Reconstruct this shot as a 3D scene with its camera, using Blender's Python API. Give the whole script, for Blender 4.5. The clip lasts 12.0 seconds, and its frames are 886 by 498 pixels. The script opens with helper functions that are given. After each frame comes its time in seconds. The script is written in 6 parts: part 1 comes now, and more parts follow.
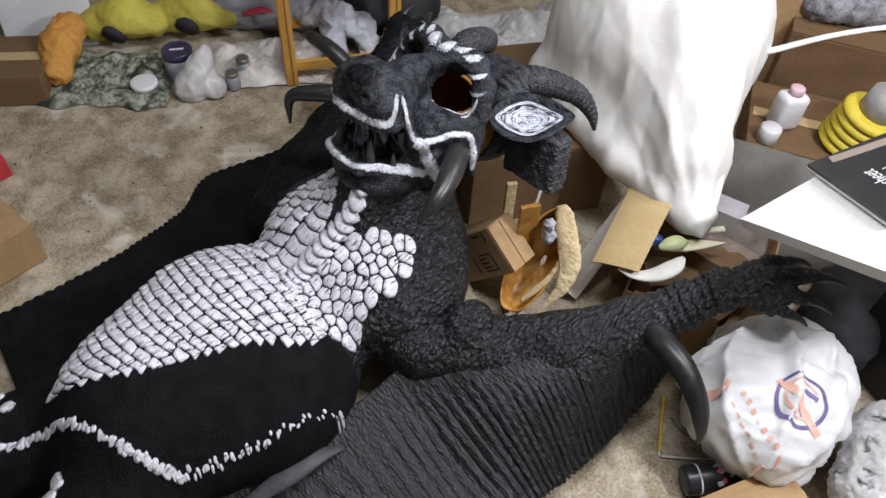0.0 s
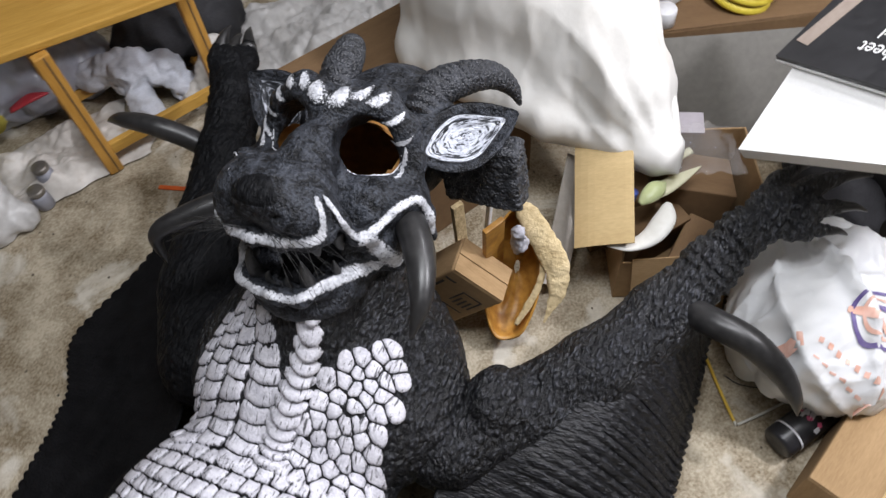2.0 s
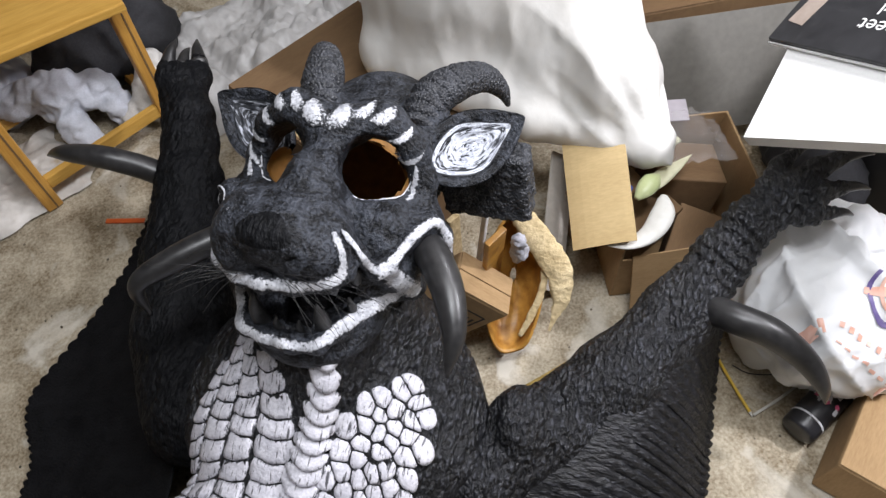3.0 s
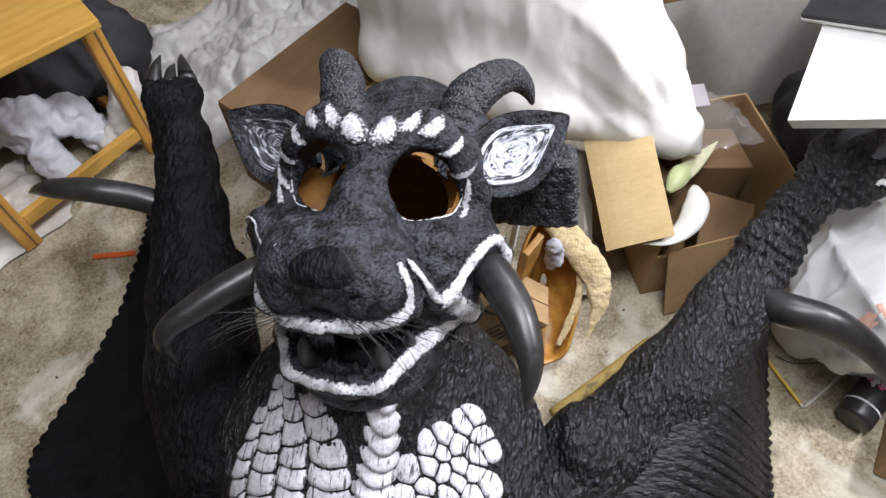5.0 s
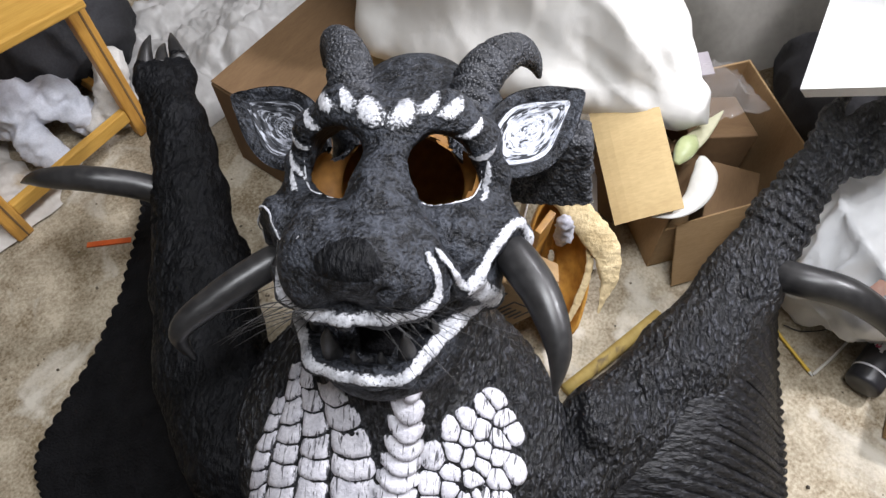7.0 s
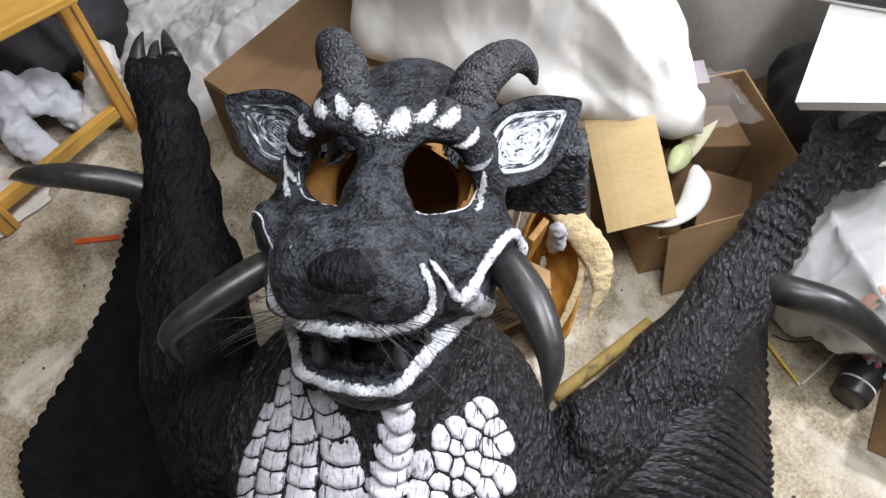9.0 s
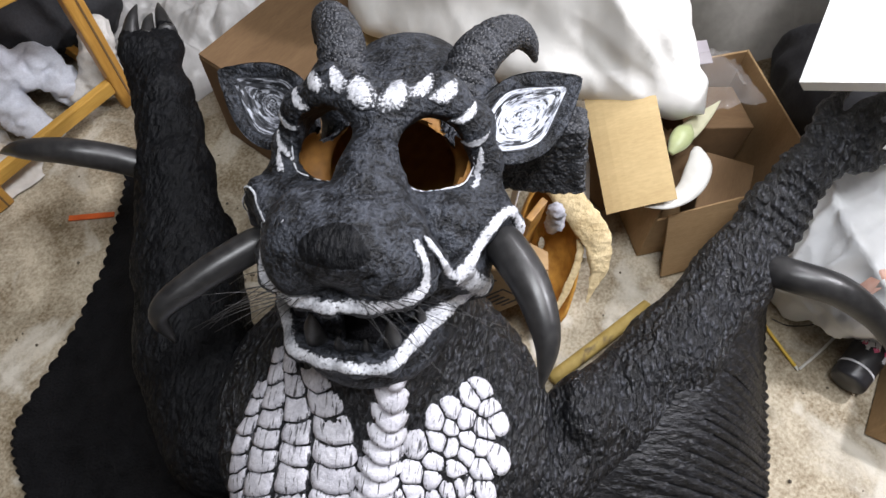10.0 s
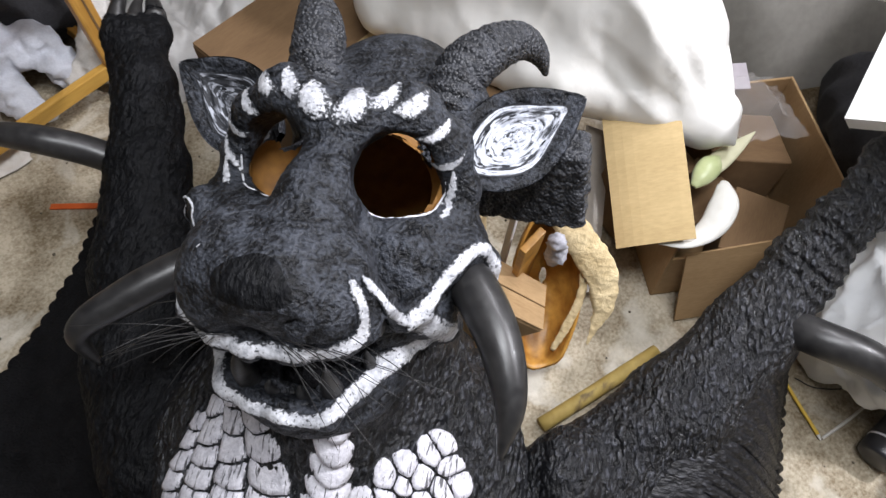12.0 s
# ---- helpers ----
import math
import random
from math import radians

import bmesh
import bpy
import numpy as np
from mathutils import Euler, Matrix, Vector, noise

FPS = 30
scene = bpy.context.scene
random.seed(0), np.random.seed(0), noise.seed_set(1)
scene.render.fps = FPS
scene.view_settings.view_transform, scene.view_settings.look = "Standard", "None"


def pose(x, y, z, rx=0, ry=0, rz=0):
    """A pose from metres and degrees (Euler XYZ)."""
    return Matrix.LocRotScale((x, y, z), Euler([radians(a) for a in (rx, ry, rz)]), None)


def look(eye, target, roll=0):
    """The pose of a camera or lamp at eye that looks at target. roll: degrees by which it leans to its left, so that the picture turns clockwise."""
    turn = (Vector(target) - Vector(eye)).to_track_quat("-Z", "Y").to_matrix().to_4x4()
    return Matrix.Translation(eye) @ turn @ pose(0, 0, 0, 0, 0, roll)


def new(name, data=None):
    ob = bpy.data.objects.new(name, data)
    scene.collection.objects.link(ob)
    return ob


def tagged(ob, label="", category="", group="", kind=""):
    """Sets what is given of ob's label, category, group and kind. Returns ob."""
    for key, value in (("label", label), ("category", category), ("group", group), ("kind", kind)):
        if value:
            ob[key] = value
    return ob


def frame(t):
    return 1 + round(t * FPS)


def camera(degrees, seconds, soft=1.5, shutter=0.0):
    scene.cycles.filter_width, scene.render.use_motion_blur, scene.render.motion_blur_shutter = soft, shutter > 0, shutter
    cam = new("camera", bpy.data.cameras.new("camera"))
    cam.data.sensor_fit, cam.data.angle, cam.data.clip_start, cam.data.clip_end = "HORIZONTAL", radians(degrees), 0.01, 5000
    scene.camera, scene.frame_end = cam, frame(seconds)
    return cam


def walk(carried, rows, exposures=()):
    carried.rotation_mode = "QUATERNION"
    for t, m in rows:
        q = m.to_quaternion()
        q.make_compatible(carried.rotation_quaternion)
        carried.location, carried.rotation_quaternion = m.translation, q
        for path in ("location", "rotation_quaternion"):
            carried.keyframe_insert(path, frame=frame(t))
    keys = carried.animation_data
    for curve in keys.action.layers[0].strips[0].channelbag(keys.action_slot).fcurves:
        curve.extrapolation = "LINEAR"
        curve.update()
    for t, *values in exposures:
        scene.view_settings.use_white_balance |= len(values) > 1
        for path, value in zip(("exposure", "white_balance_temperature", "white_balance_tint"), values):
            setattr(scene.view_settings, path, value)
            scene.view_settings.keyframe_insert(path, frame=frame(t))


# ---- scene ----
cam = camera(64.0, 12.0, soft=1.4, shutter=0.4)
PATH = [
    (0, (0.13, 0.113, 1.493), (0.026, 1.417, -0.02), 4.2),
    (0.5, (0.131, 0.166, 1.479), (0.038, 1.478, -0.028), 0.8),
    (1, (0.162, 0.238, 1.459), (0.037, 1.504, -0.084), -1.7),
    (1.5, (0.099, 0.366, 1.434), (0.098, 1.566, -0.166), -4.9),
    (2, (-0.032, 0.539, 1.407), (0.209, 1.648, -0.24), -6.9),
    (2.5, (-0.095, 0.622, 1.379), (0.239, 1.644, -0.308), -4.7),
    (3, (-0.124, 0.669, 1.365), (0.296, 1.687, -0.304), -3.7),
    (3.2, (-0.131, 0.687, 1.358), (0.282, 1.695, -0.319), -4.7),
    (4.8, (-0.188, 0.781, 1.317), (0.28, 1.771, -0.357), -6.3),
    (5, (-0.2, 0.794, 1.313), (0.311, 1.752, -0.366), -3.5),
    (5.5, (-0.215, 0.807, 1.31), (0.268, 1.722, -0.402), -3.3),
    (6, (-0.222, 0.831, 1.311), (0.276, 1.7, -0.42), -2.5),
    (6.5, (-0.231, 0.842, 1.303), (0.275, 1.698, -0.433), -3.3),
    (7, (-0.226, 0.843, 1.307), (0.288, 1.711, -0.42), -3.0),
    (7.2, (-0.222, 0.844, 1.306), (0.296, 1.721, -0.416), -2.8),
    (8.8, (-0.221, 0.857, 1.313), (0.316, 1.693, -0.422), -0.4),
    (9, (-0.221, 0.86, 1.311), (0.312, 1.703, -0.423), -0.5),
    (9.5, (-0.223, 0.859, 1.302), (0.253, 1.626, -0.483), -0.3),
    (10, (-0.217, 0.857, 1.295), (0.296, 1.667, -0.46), 0.1),
    (10.5, (-0.195, 0.853, 1.288), (0.352, 1.684, -0.447), 2.1),
    (11, (-0.153, 0.861, 1.288), (0.322, 1.74, -0.445), -0.7),
    (11.5, (-0.099, 0.878, 1.26), (0.293, 1.778, -0.483), -1.9),
    (12, (-0.105, 0.893, 1.212), (0.322, 1.759, -0.54), -0.8),
]
EXPOSURES = [(0.0, -0.12), (1.4, -0.12), (2.5, 0.05), (5.0, 0.28), (6.5, 0.38), (9.0, 0.36), (12.0, 0.24)]
walk(cam, [(t, look(eye, target, roll)) for t, eye, target, roll in PATH], EXPOSURES)

# ---- light: closed garage, two bare bulbs and an added fill panel under the ceiling ----
world = bpy.data.worlds.new("world")
scene.world = world
world.use_nodes = True
world.node_tree.nodes["Background"].inputs[0].default_value = (0.9, 0.95, 1.0, 1)
world.node_tree.nodes["Background"].inputs[1].default_value = 0.05
LAMPS = [((1.42, 0.68, 1.80), 0.08, 106.0), ((1.35, 1.70, 2.15), 0.10, 50.0)]
for at, size, watts in LAMPS:
    data = bpy.data.lights.new("bulb_light", "POINT")
    data.energy, data.shadow_soft_size, data.color = watts, size, (0.985, 0.98, 1.05)
    new("bulb_light", data).matrix_basis = pose(*at)
# soft overhead fill, added without a known fitting to brighten the whole floor
tube = bpy.data.lights.new("tube_light", "AREA")
tube.shape, tube.size, tube.size_y, tube.energy, tube.color = "RECTANGLE", 1.2, 0.25, 34.0, (0.96, 0.98, 1.03)
new("tube_light", tube).matrix_basis = look((0.2, 0.9, 2.42), (0.2, 0.9, 0))


# ---- materials ----
def material(name, low, high, scale=8.0, rough=0.6, bump=0.2, grain=60.0, stretch=(1, 1, 1), metal=0.0,
             spots=None, spot_scale=5.0, spot_edge=0.55, per_object=0.0, coat=0.0, detail=6.0, depth=0.004,
             through_light=0.0, cells=0.0, gloss=0.5, contrast=(0.33, 0.68), turn=0.0, flecks=None):
    """A two-scale surface: low to high colour by coarse and fine noise, optional spots, bump from the same grain."""
    m = bpy.data.materials.new(name)
    m.use_nodes = True
    nodes, links = m.node_tree.nodes, m.node_tree.links
    bsdf = nodes["Principled BSDF"]
    where = nodes.new("ShaderNodeTexCoord")
    mapping = nodes.new("ShaderNodeMapping")
    mapping.inputs["Scale"].default_value = stretch
    mapping.inputs["Rotation"].default_value[2] = radians(turn)
    links.new(where.outputs["Object"], mapping.inputs["Vector"])
    if per_object:
        each = nodes.new("ShaderNodeObjectInfo")
        far = nodes.new("ShaderNodeMath")
        far.operation = "MULTIPLY"
        far.inputs[1].default_value = 60.0
        links.new(each.outputs["Random"], far.inputs[0])
        links.new(far.outputs[0], mapping.inputs["Location"])

    def noise_node(s, d, distort=0.0):
        n = nodes.new("ShaderNodeTexNoise")
        n.inputs["Scale"].default_value, n.inputs["Detail"].default_value, n.inputs["Distortion"].default_value = s, d, distort
        links.new(mapping.outputs["Vector"], n.inputs["Vector"])
        return n

    coarse, fine = noise_node(scale, detail, 0.4), noise_node(grain, 4.0, 0.2)
    both = nodes.new("ShaderNodeMath")
    both.operation = "MULTIPLY_ADD"
    both.inputs[1].default_value = 0.45
    links.new(fine.outputs["Fac"], both.inputs[0])
    half = nodes.new("ShaderNodeMath")
    half.operation = "MULTIPLY"
    half.inputs[1].default_value = 0.55
    links.new(coarse.outputs["Fac"], half.inputs[0])
    links.new(half.outputs[0], both.inputs[2])
    ramp = nodes.new("ShaderNodeValToRGB")
    ramp.color_ramp.elements[0].position, ramp.color_ramp.elements[1].position = contrast
    ramp.color_ramp.elements[0].color, ramp.color_ramp.elements[1].color = (*low, 1), (*high, 1)
    links.new(both.outputs[0], ramp.inputs["Fac"])
    colour = ramp.outputs["Color"]
    if flecks:
        grains = nodes.new("ShaderNodeTexVoronoi")
        grains.feature = "SMOOTH_F1"
        grains.inputs["Scale"].default_value, grains.inputs["Smoothness"].default_value, grains.inputs["Randomness"].default_value = flecks[0], 0.25, 1.0
        wobble = nodes.new("ShaderNodeMix")
        wobble.data_type = "RGBA"
        wobble.inputs["Factor"].default_value = 0.012
        links.new(mapping.outputs["Vector"], wobble.inputs["A"])
        links.new(coarse.outputs["Color"], wobble.inputs["B"])
        links.new(wobble.outputs["Result"], grains.inputs["Vector"])
        worn = nodes.new("ShaderNodeMath")
        worn.operation = "MULTIPLY_ADD"
        worn.inputs[1].default_value = -1.0
        links.new(grains.outputs["Distance"], worn.inputs[0])
        links.new(fine.outputs["Fac"], worn.inputs[2])
        tops = nodes.new("ShaderNodeValToRGB")
        tops.color_ramp.elements[0].position, tops.color_ramp.elements[1].position = flecks[1], flecks[1] + 0.22
        links.new(worn.outputs[0], tops.inputs["Fac"])
        rub = nodes.new("ShaderNodeMix")
        rub.data_type = "RGBA"
        links.new(tops.outputs["Color"], rub.inputs["Factor"])
        links.new(colour, rub.inputs["A"])
        rub.inputs["B"].default_value = (*flecks[2], 1)
        colour = rub.outputs["Result"]
    if spots:
        patch = noise_node(spot_scale, 8.0, 0.8)
        edge = nodes.new("ShaderNodeValToRGB")
        edge.color_ramp.elements[0].position, edge.color_ramp.elements[1].position = spot_edge, spot_edge + 0.12
        links.new(patch.outputs["Fac"], edge.inputs["Fac"])
        mix = nodes.new("ShaderNodeMix")
        mix.data_type = "RGBA"
        links.new(edge.outputs["Color"], mix.inputs["Factor"])
        links.new(colour, mix.inputs["A"])
        mix.inputs["B"].default_value = (*spots, 1)
        colour = mix.outputs["Result"]
    if per_object:
        info = nodes.new("ShaderNodeObjectInfo")
        value = nodes.new("ShaderNodeMapRange")
        value.inputs["To Min"].default_value, value.inputs["To Max"].default_value = 1 - per_object, 1 + per_object
        links.new(info.outputs["Random"], value.inputs["Value"])
        hue = nodes.new("ShaderNodeHueSaturation")
        links.new(value.outputs["Result"], hue.inputs["Value"])
        links.new(colour, hue.inputs["Color"])
        colour = hue.outputs["Color"]
    links.new(colour, bsdf.inputs["Base Color"])
    height = worn.outputs[0] if flecks else both.outputs[0]
    if cells:
        cell = nodes.new("ShaderNodeTexVoronoi")
        cell.inputs["Scale"].default_value = cells
        links.new(mapping.outputs["Vector"], cell.inputs["Vector"])
        dome = nodes.new("ShaderNodeMath")
        dome.operation = "MULTIPLY_ADD"
        dome.inputs[1].default_value = -0.9
        links.new(cell.outputs["Distance"], dome.inputs[0])
        links.new(height, dome.inputs[2])
        height = dome.outputs[0]
    if bump:
        relief = nodes.new("ShaderNodeBump")
        relief.inputs["Strength"].default_value, relief.inputs["Distance"].default_value = bump, depth
        links.new(height, relief.inputs["Height"])
        links.new(relief.outputs["Normal"], bsdf.inputs["Normal"])
    dull = nodes.new("ShaderNodeMapRange")
    dull.inputs["To Min"].default_value, dull.inputs["To Max"].default_value = max(0.05, rough - 0.12), min(1, rough + 0.12)
    links.new(fine.outputs["Fac"], dull.inputs["Value"])
    links.new(dull.outputs["Result"], bsdf.inputs["Roughness"])
    bsdf.inputs["Metallic"].default_value = metal
    bsdf.inputs["Specular IOR Level"].default_value = gloss
    bsdf.inputs["Coat Weight"].default_value = coat
    if through_light:
        thin = nodes.new("ShaderNodeBsdfTranslucent")
        links.new(colour, thin.inputs["Color"])
        blend = nodes.new("ShaderNodeMixShader")
        blend.inputs[0].default_value = through_light
        out = nodes["Material Output"]
        links.new(bsdf.outputs[0], blend.inputs[1])
        links.new(thin.outputs[0], blend.inputs[2])
        links.new(blend.outputs[0], out.inputs["Surface"])
    return m


concrete = material("concrete", (0.19, 0.145, 0.085), (0.52, 0.455, 0.345), 11.0, 0.85, 0.6, 170.0, spots=(0.60, 0.56, 0.48), spot_scale=7.0, spot_edge=0.56, depth=0.006, detail=10.0, contrast=(0.38, 0.62))
wall_paint = material("wall_paint", (0.20, 0.19, 0.17), (0.27, 0.26, 0.24), 3.0, 0.8, 0.2, 40.0)
ceiling_paint = material("ceiling_paint", (0.26, 0.25, 0.24), (0.34, 0.33, 0.31), 3.0, 0.85, 0.2, 40.0)
skin = material("carved_latex_skin", (0.0022, 0.0024, 0.003), (0.016, 0.017, 0.021), 85.0, 0.44, 0.9, 260.0, stretch=(1, 0.50, 0.6), depth=0.008, gloss=0.5, contrast=(0.40, 0.64), flecks=(125.0, 0.13, (0.062, 0.065, 0.077)))
face_skin = material("brushed_latex_face", (0.0024, 0.0028, 0.004), (0.056, 0.062, 0.077), 40.0, 0.52, 1.0, 230.0, depth=0.010, detail=12.0, gloss=0.35, contrast=(0.43, 0.62))
smooth_skin = material("matte_black_flock", (0.0025, 0.0025, 0.003), (0.011, 0.011, 0.0125), 26.0, 0.85, 1.0, 210.0, depth=0.008, gloss=0.12)
membrane_skin = material("ribbed_black_latex", (0.0022, 0.0024, 0.003), (0.014, 0.0145, 0.018), 70.0, 0.48, 0.55, 260.0, stretch=(0.45, 1.25, 1), depth=0.005, gloss=0.45, contrast=(0.40, 0.66), flecks=(120.0, 0.20, (0.045, 0.047, 0.056)))
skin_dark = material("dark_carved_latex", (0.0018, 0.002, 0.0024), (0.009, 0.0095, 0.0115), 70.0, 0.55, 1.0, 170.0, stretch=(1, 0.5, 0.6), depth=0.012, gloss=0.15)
grey_latex = material("grey_latex", (0.03, 0.03, 0.034), (0.075, 0.075, 0.082), 20.0, 0.6, 0.4, 120.0)
horn_black = material("polished_black_resin", (0.010, 0.010, 0.011), (0.035, 0.034, 0.034), 18.0, 0.36, 0.25, 90.0, depth=0.002)
horn_rough = material("ridged_black_latex", (0.006, 0.0065, 0.008), (0.072, 0.076, 0.088), 40.0, 0.5, 0.9, 160.0, depth=0.004, cells=230.0)
white_stroke = material("white_brush_strokes", (0.46, 0.47, 0.51), (0.88, 0.89, 0.94), 55.0, 0.7, 1.0, 190.0, spots=(0.03, 0.032, 0.038), spot_scale=75.0, spot_edge=0.56, depth=0.003)

def edge_paint(name, white, under, start=0.62, finish=0.85, wild=1.5, scale=170.0, rough=0.65, stretch=(1, 1, 1), cracks=None):
    """White paint dragged over dark latex: solid in the middle of a stroke, broken towards its rim."""
    m = material(name, white[0], white[1], 50.0, rough, 0.9, 220.0, depth=0.003)
    nodes, links = m.node_tree.nodes, m.node_tree.links
    bsdf = nodes["Principled BSDF"]
    paint = bsdf.inputs["Base Color"].links[0].from_socket
    rim = nodes.new("ShaderNodeAttribute")
    rim.attribute_name = "edge"
    where = nodes.new("ShaderNodeTexCoord")
    mapping = nodes.new("ShaderNodeMapping")
    mapping.inputs["Scale"].default_value = stretch
    links.new(where.outputs["Object"], mapping.inputs["Vector"])
    broken = nodes.new("ShaderNodeTexNoise")
    broken.inputs["Scale"].default_value, broken.inputs["Detail"].default_value, broken.inputs["Roughness"].default_value = scale, 5.0, 0.65
    links.new(mapping.outputs["Vector"], broken.inputs["Vector"])
    shift = nodes.new("ShaderNodeMath")
    shift.operation = "MULTIPLY_ADD"
    shift.inputs[1].default_value, shift.inputs[2].default_value = wild, -0.5 * wild
    links.new(broken.outputs["Fac"], shift.inputs[0])
    total = nodes.new("ShaderNodeMath")
    total.operation = "ADD"
    links.new(shift.outputs[0], total.inputs[0])
    links.new(rim.outputs["Fac"], total.inputs[1])
    step = nodes.new("ShaderNodeMapRange")
    step.inputs["From Min"].default_value, step.inputs["From Max"].default_value = start, finish
    links.new(total.outputs[0], step.inputs["Value"])
    bare = step.outputs["Result"]
    if cracks:
        lines = nodes.new("ShaderNodeTexNoise")
        lines.inputs["Scale"].default_value, lines.inputs["Detail"].default_value, lines.inputs["Distortion"].default_value = cracks[0], 3.0, 0.6
        drawn = nodes.new("ShaderNodeMapping")
        drawn.inputs["Scale"].default_value = cracks[1]
        links.new(where.outputs["Object"], drawn.inputs["Vector"])
        links.new(drawn.outputs["Vector"], lines.inputs["Vector"])
        hair = nodes.new("ShaderNodeMapRange")
        hair.inputs["From Min"].default_value, hair.inputs["From Max"].default_value = cracks[2], cracks[2] + 0.07
        hair.inputs["To Max"].default_value = 0.88
        links.new(lines.outputs["Fac"], hair.inputs["Value"])
        most = nodes.new("ShaderNodeMath")
        most.operation = "MAXIMUM"
        links.new(bare, most.inputs[0])
        links.new(hair.outputs["Result"], most.inputs[1])
        bare = most.outputs[0]
    mix = nodes.new("ShaderNodeMix")
    mix.data_type = "RGBA"
    links.new(bare, mix.inputs["Factor"])
    links.new(paint, mix.inputs["A"])
    mix.inputs["B"].default_value = (*under, 1)
    links.new(mix.outputs["Result"], bsdf.inputs["Base Color"])
    return m


def ring_paint(name, gap, low, high):
    """Ear lining: brush strokes in rings round the leaf, with dark gaps between them."""
    m = material(name, low, high, 60.0, 0.7, 0.9, 200.0, depth=0.004)
    nodes, links = m.node_tree.nodes, m.node_tree.links
    bsdf = nodes["Principled BSDF"]
    paint = bsdf.inputs["Base Color"].links[0].from_socket
    ring, turn = nodes.new("ShaderNodeAttribute"), nodes.new("ShaderNodeAttribute")
    ring.attribute_name, turn.attribute_name = "ring", "turn"
    both = nodes.new("ShaderNodeCombineXYZ")
    links.new(ring.outputs["Fac"], both.inputs[0])
    links.new(turn.outputs["Fac"], both.inputs[1])
    mapping = nodes.new("ShaderNodeMapping")
    mapping.inputs["Scale"].default_value = (15.0, 7.0, 1.0)
    links.new(both.outputs[0], mapping.inputs["Vector"])
    lines = nodes.new("ShaderNodeTexNoise")
    lines.inputs["Scale"].default_value, lines.inputs["Detail"].default_value, lines.inputs["Distortion"].default_value = 1.0, 6.0, 0.7
    links.new(mapping.outputs["Vector"], lines.inputs["Vector"])
    bands = nodes.new("ShaderNodeValToRGB")
    ramp = bands.color_ramp
    ramp.elements[0].position, ramp.elements[0].color = 0.0, (0.10, 0.10, 0.10, 1)
    ramp.elements[1].position, ramp.elements[1].color = 1.0, (0.75, 0.75, 0.75, 1)
    for at, v in ((0.12, 0.0), (0.60, 0.0), (0.70, 0.13), (0.74, 0.15), (0.82, 0.0), (0.93, 0.02)):
        e = ramp.elements.new(at)
        e.color = (max(0, v), max(0, v), max(0, v), 1)
    links.new(ring.outputs["Fac"], bands.inputs["Fac"])
    total = nodes.new("ShaderNodeMath")
    total.operation = "ADD"
    links.new(lines.outputs["Fac"], total.inputs[0])
    links.new(bands.outputs["Color"], total.inputs[1])
    step = nodes.new("ShaderNodeMapRange")
    step.inputs["From Min"].default_value, step.inputs["From Max"].default_value = gap, gap + 0.14
    links.new(total.outputs[0], step.inputs["Value"])
    mix = nodes.new("ShaderNodeMix")
    mix.data_type = "RGBA"
    links.new(step.outputs["Result"], mix.inputs["Factor"])
    links.new(paint, mix.inputs["A"])
    mix.inputs["B"].default_value = (0.016, 0.018, 0.023, 1)
    links.new(mix.outputs["Result"], bsdf.inputs["Base Color"])
    return m


dry_paint = edge_paint("dry_brushed_white", ((0.24, 0.25, 0.28), (0.86, 0.87, 0.92)), (0.018, 0.020, 0.025), 0.60, 0.86, 2.0, 240.0, cracks=(260.0, (1, 1, 1), 0.61))
scale_paint = edge_paint("brushed_scale_paint", ((0.46, 0.455, 0.51), (0.84, 0.83, 0.89)), (0.018, 0.018, 0.023), 0.54, 0.80, 2.8, 90.0, stretch=(2.6, 0.6, 1.0), cracks=(70.0, (3.4, 0.45, 0.8), 0.585))
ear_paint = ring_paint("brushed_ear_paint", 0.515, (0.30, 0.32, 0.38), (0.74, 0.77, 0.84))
# right ear: thinner strokes, and white greyed for the shade on it
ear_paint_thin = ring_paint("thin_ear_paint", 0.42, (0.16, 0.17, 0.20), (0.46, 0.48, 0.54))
tooth_black = material("dull_black_teeth", (0.012, 0.012, 0.013), (0.05, 0.05, 0.052), 60.0, 0.5, 0.5, 200.0, depth=0.002)
# amber dimmed to carry the shade inside the hollow head
amber_shaded = material("shaded_amber_latex", (0.12, 0.05, 0.009), (0.36, 0.175, 0.038), 9.0, 0.6, 0.4, 60.0, depth=0.003)
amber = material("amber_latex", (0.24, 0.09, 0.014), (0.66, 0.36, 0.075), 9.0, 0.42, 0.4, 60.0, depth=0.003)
foam_tan = material("torn_tan_foam", (0.40, 0.29, 0.14), (0.74, 0.60, 0.36), 16.0, 0.9, 1.0, 110.0, spots=(0.16, 0.10, 0.05), spot_scale=11.0, spot_edge=0.62, depth=0.008)
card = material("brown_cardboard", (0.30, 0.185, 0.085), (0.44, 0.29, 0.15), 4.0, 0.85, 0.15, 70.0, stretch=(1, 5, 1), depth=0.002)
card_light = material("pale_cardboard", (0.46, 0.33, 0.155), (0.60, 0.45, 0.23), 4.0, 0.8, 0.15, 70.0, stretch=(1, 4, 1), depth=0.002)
# cardboard brown lowered to hold the shade on the box under the head
card_shaded = material("shaded_cardboard", (0.125, 0.070, 0.031), (0.195, 0.118, 0.057), 4.0, 0.85, 0.15, 70.0, stretch=(1, 5, 1), depth=0.002)
ink = material("black_print", (0.025, 0.02, 0.018), (0.05, 0.04, 0.035), 20.0, 0.7, 0.0)
sack_white = material("white_sack_plastic", (0.72, 0.70, 0.66), (0.82, 0.81, 0.78), 5.0, 0.42, 0.35, 22.0, depth=0.01, through_light=0.08)
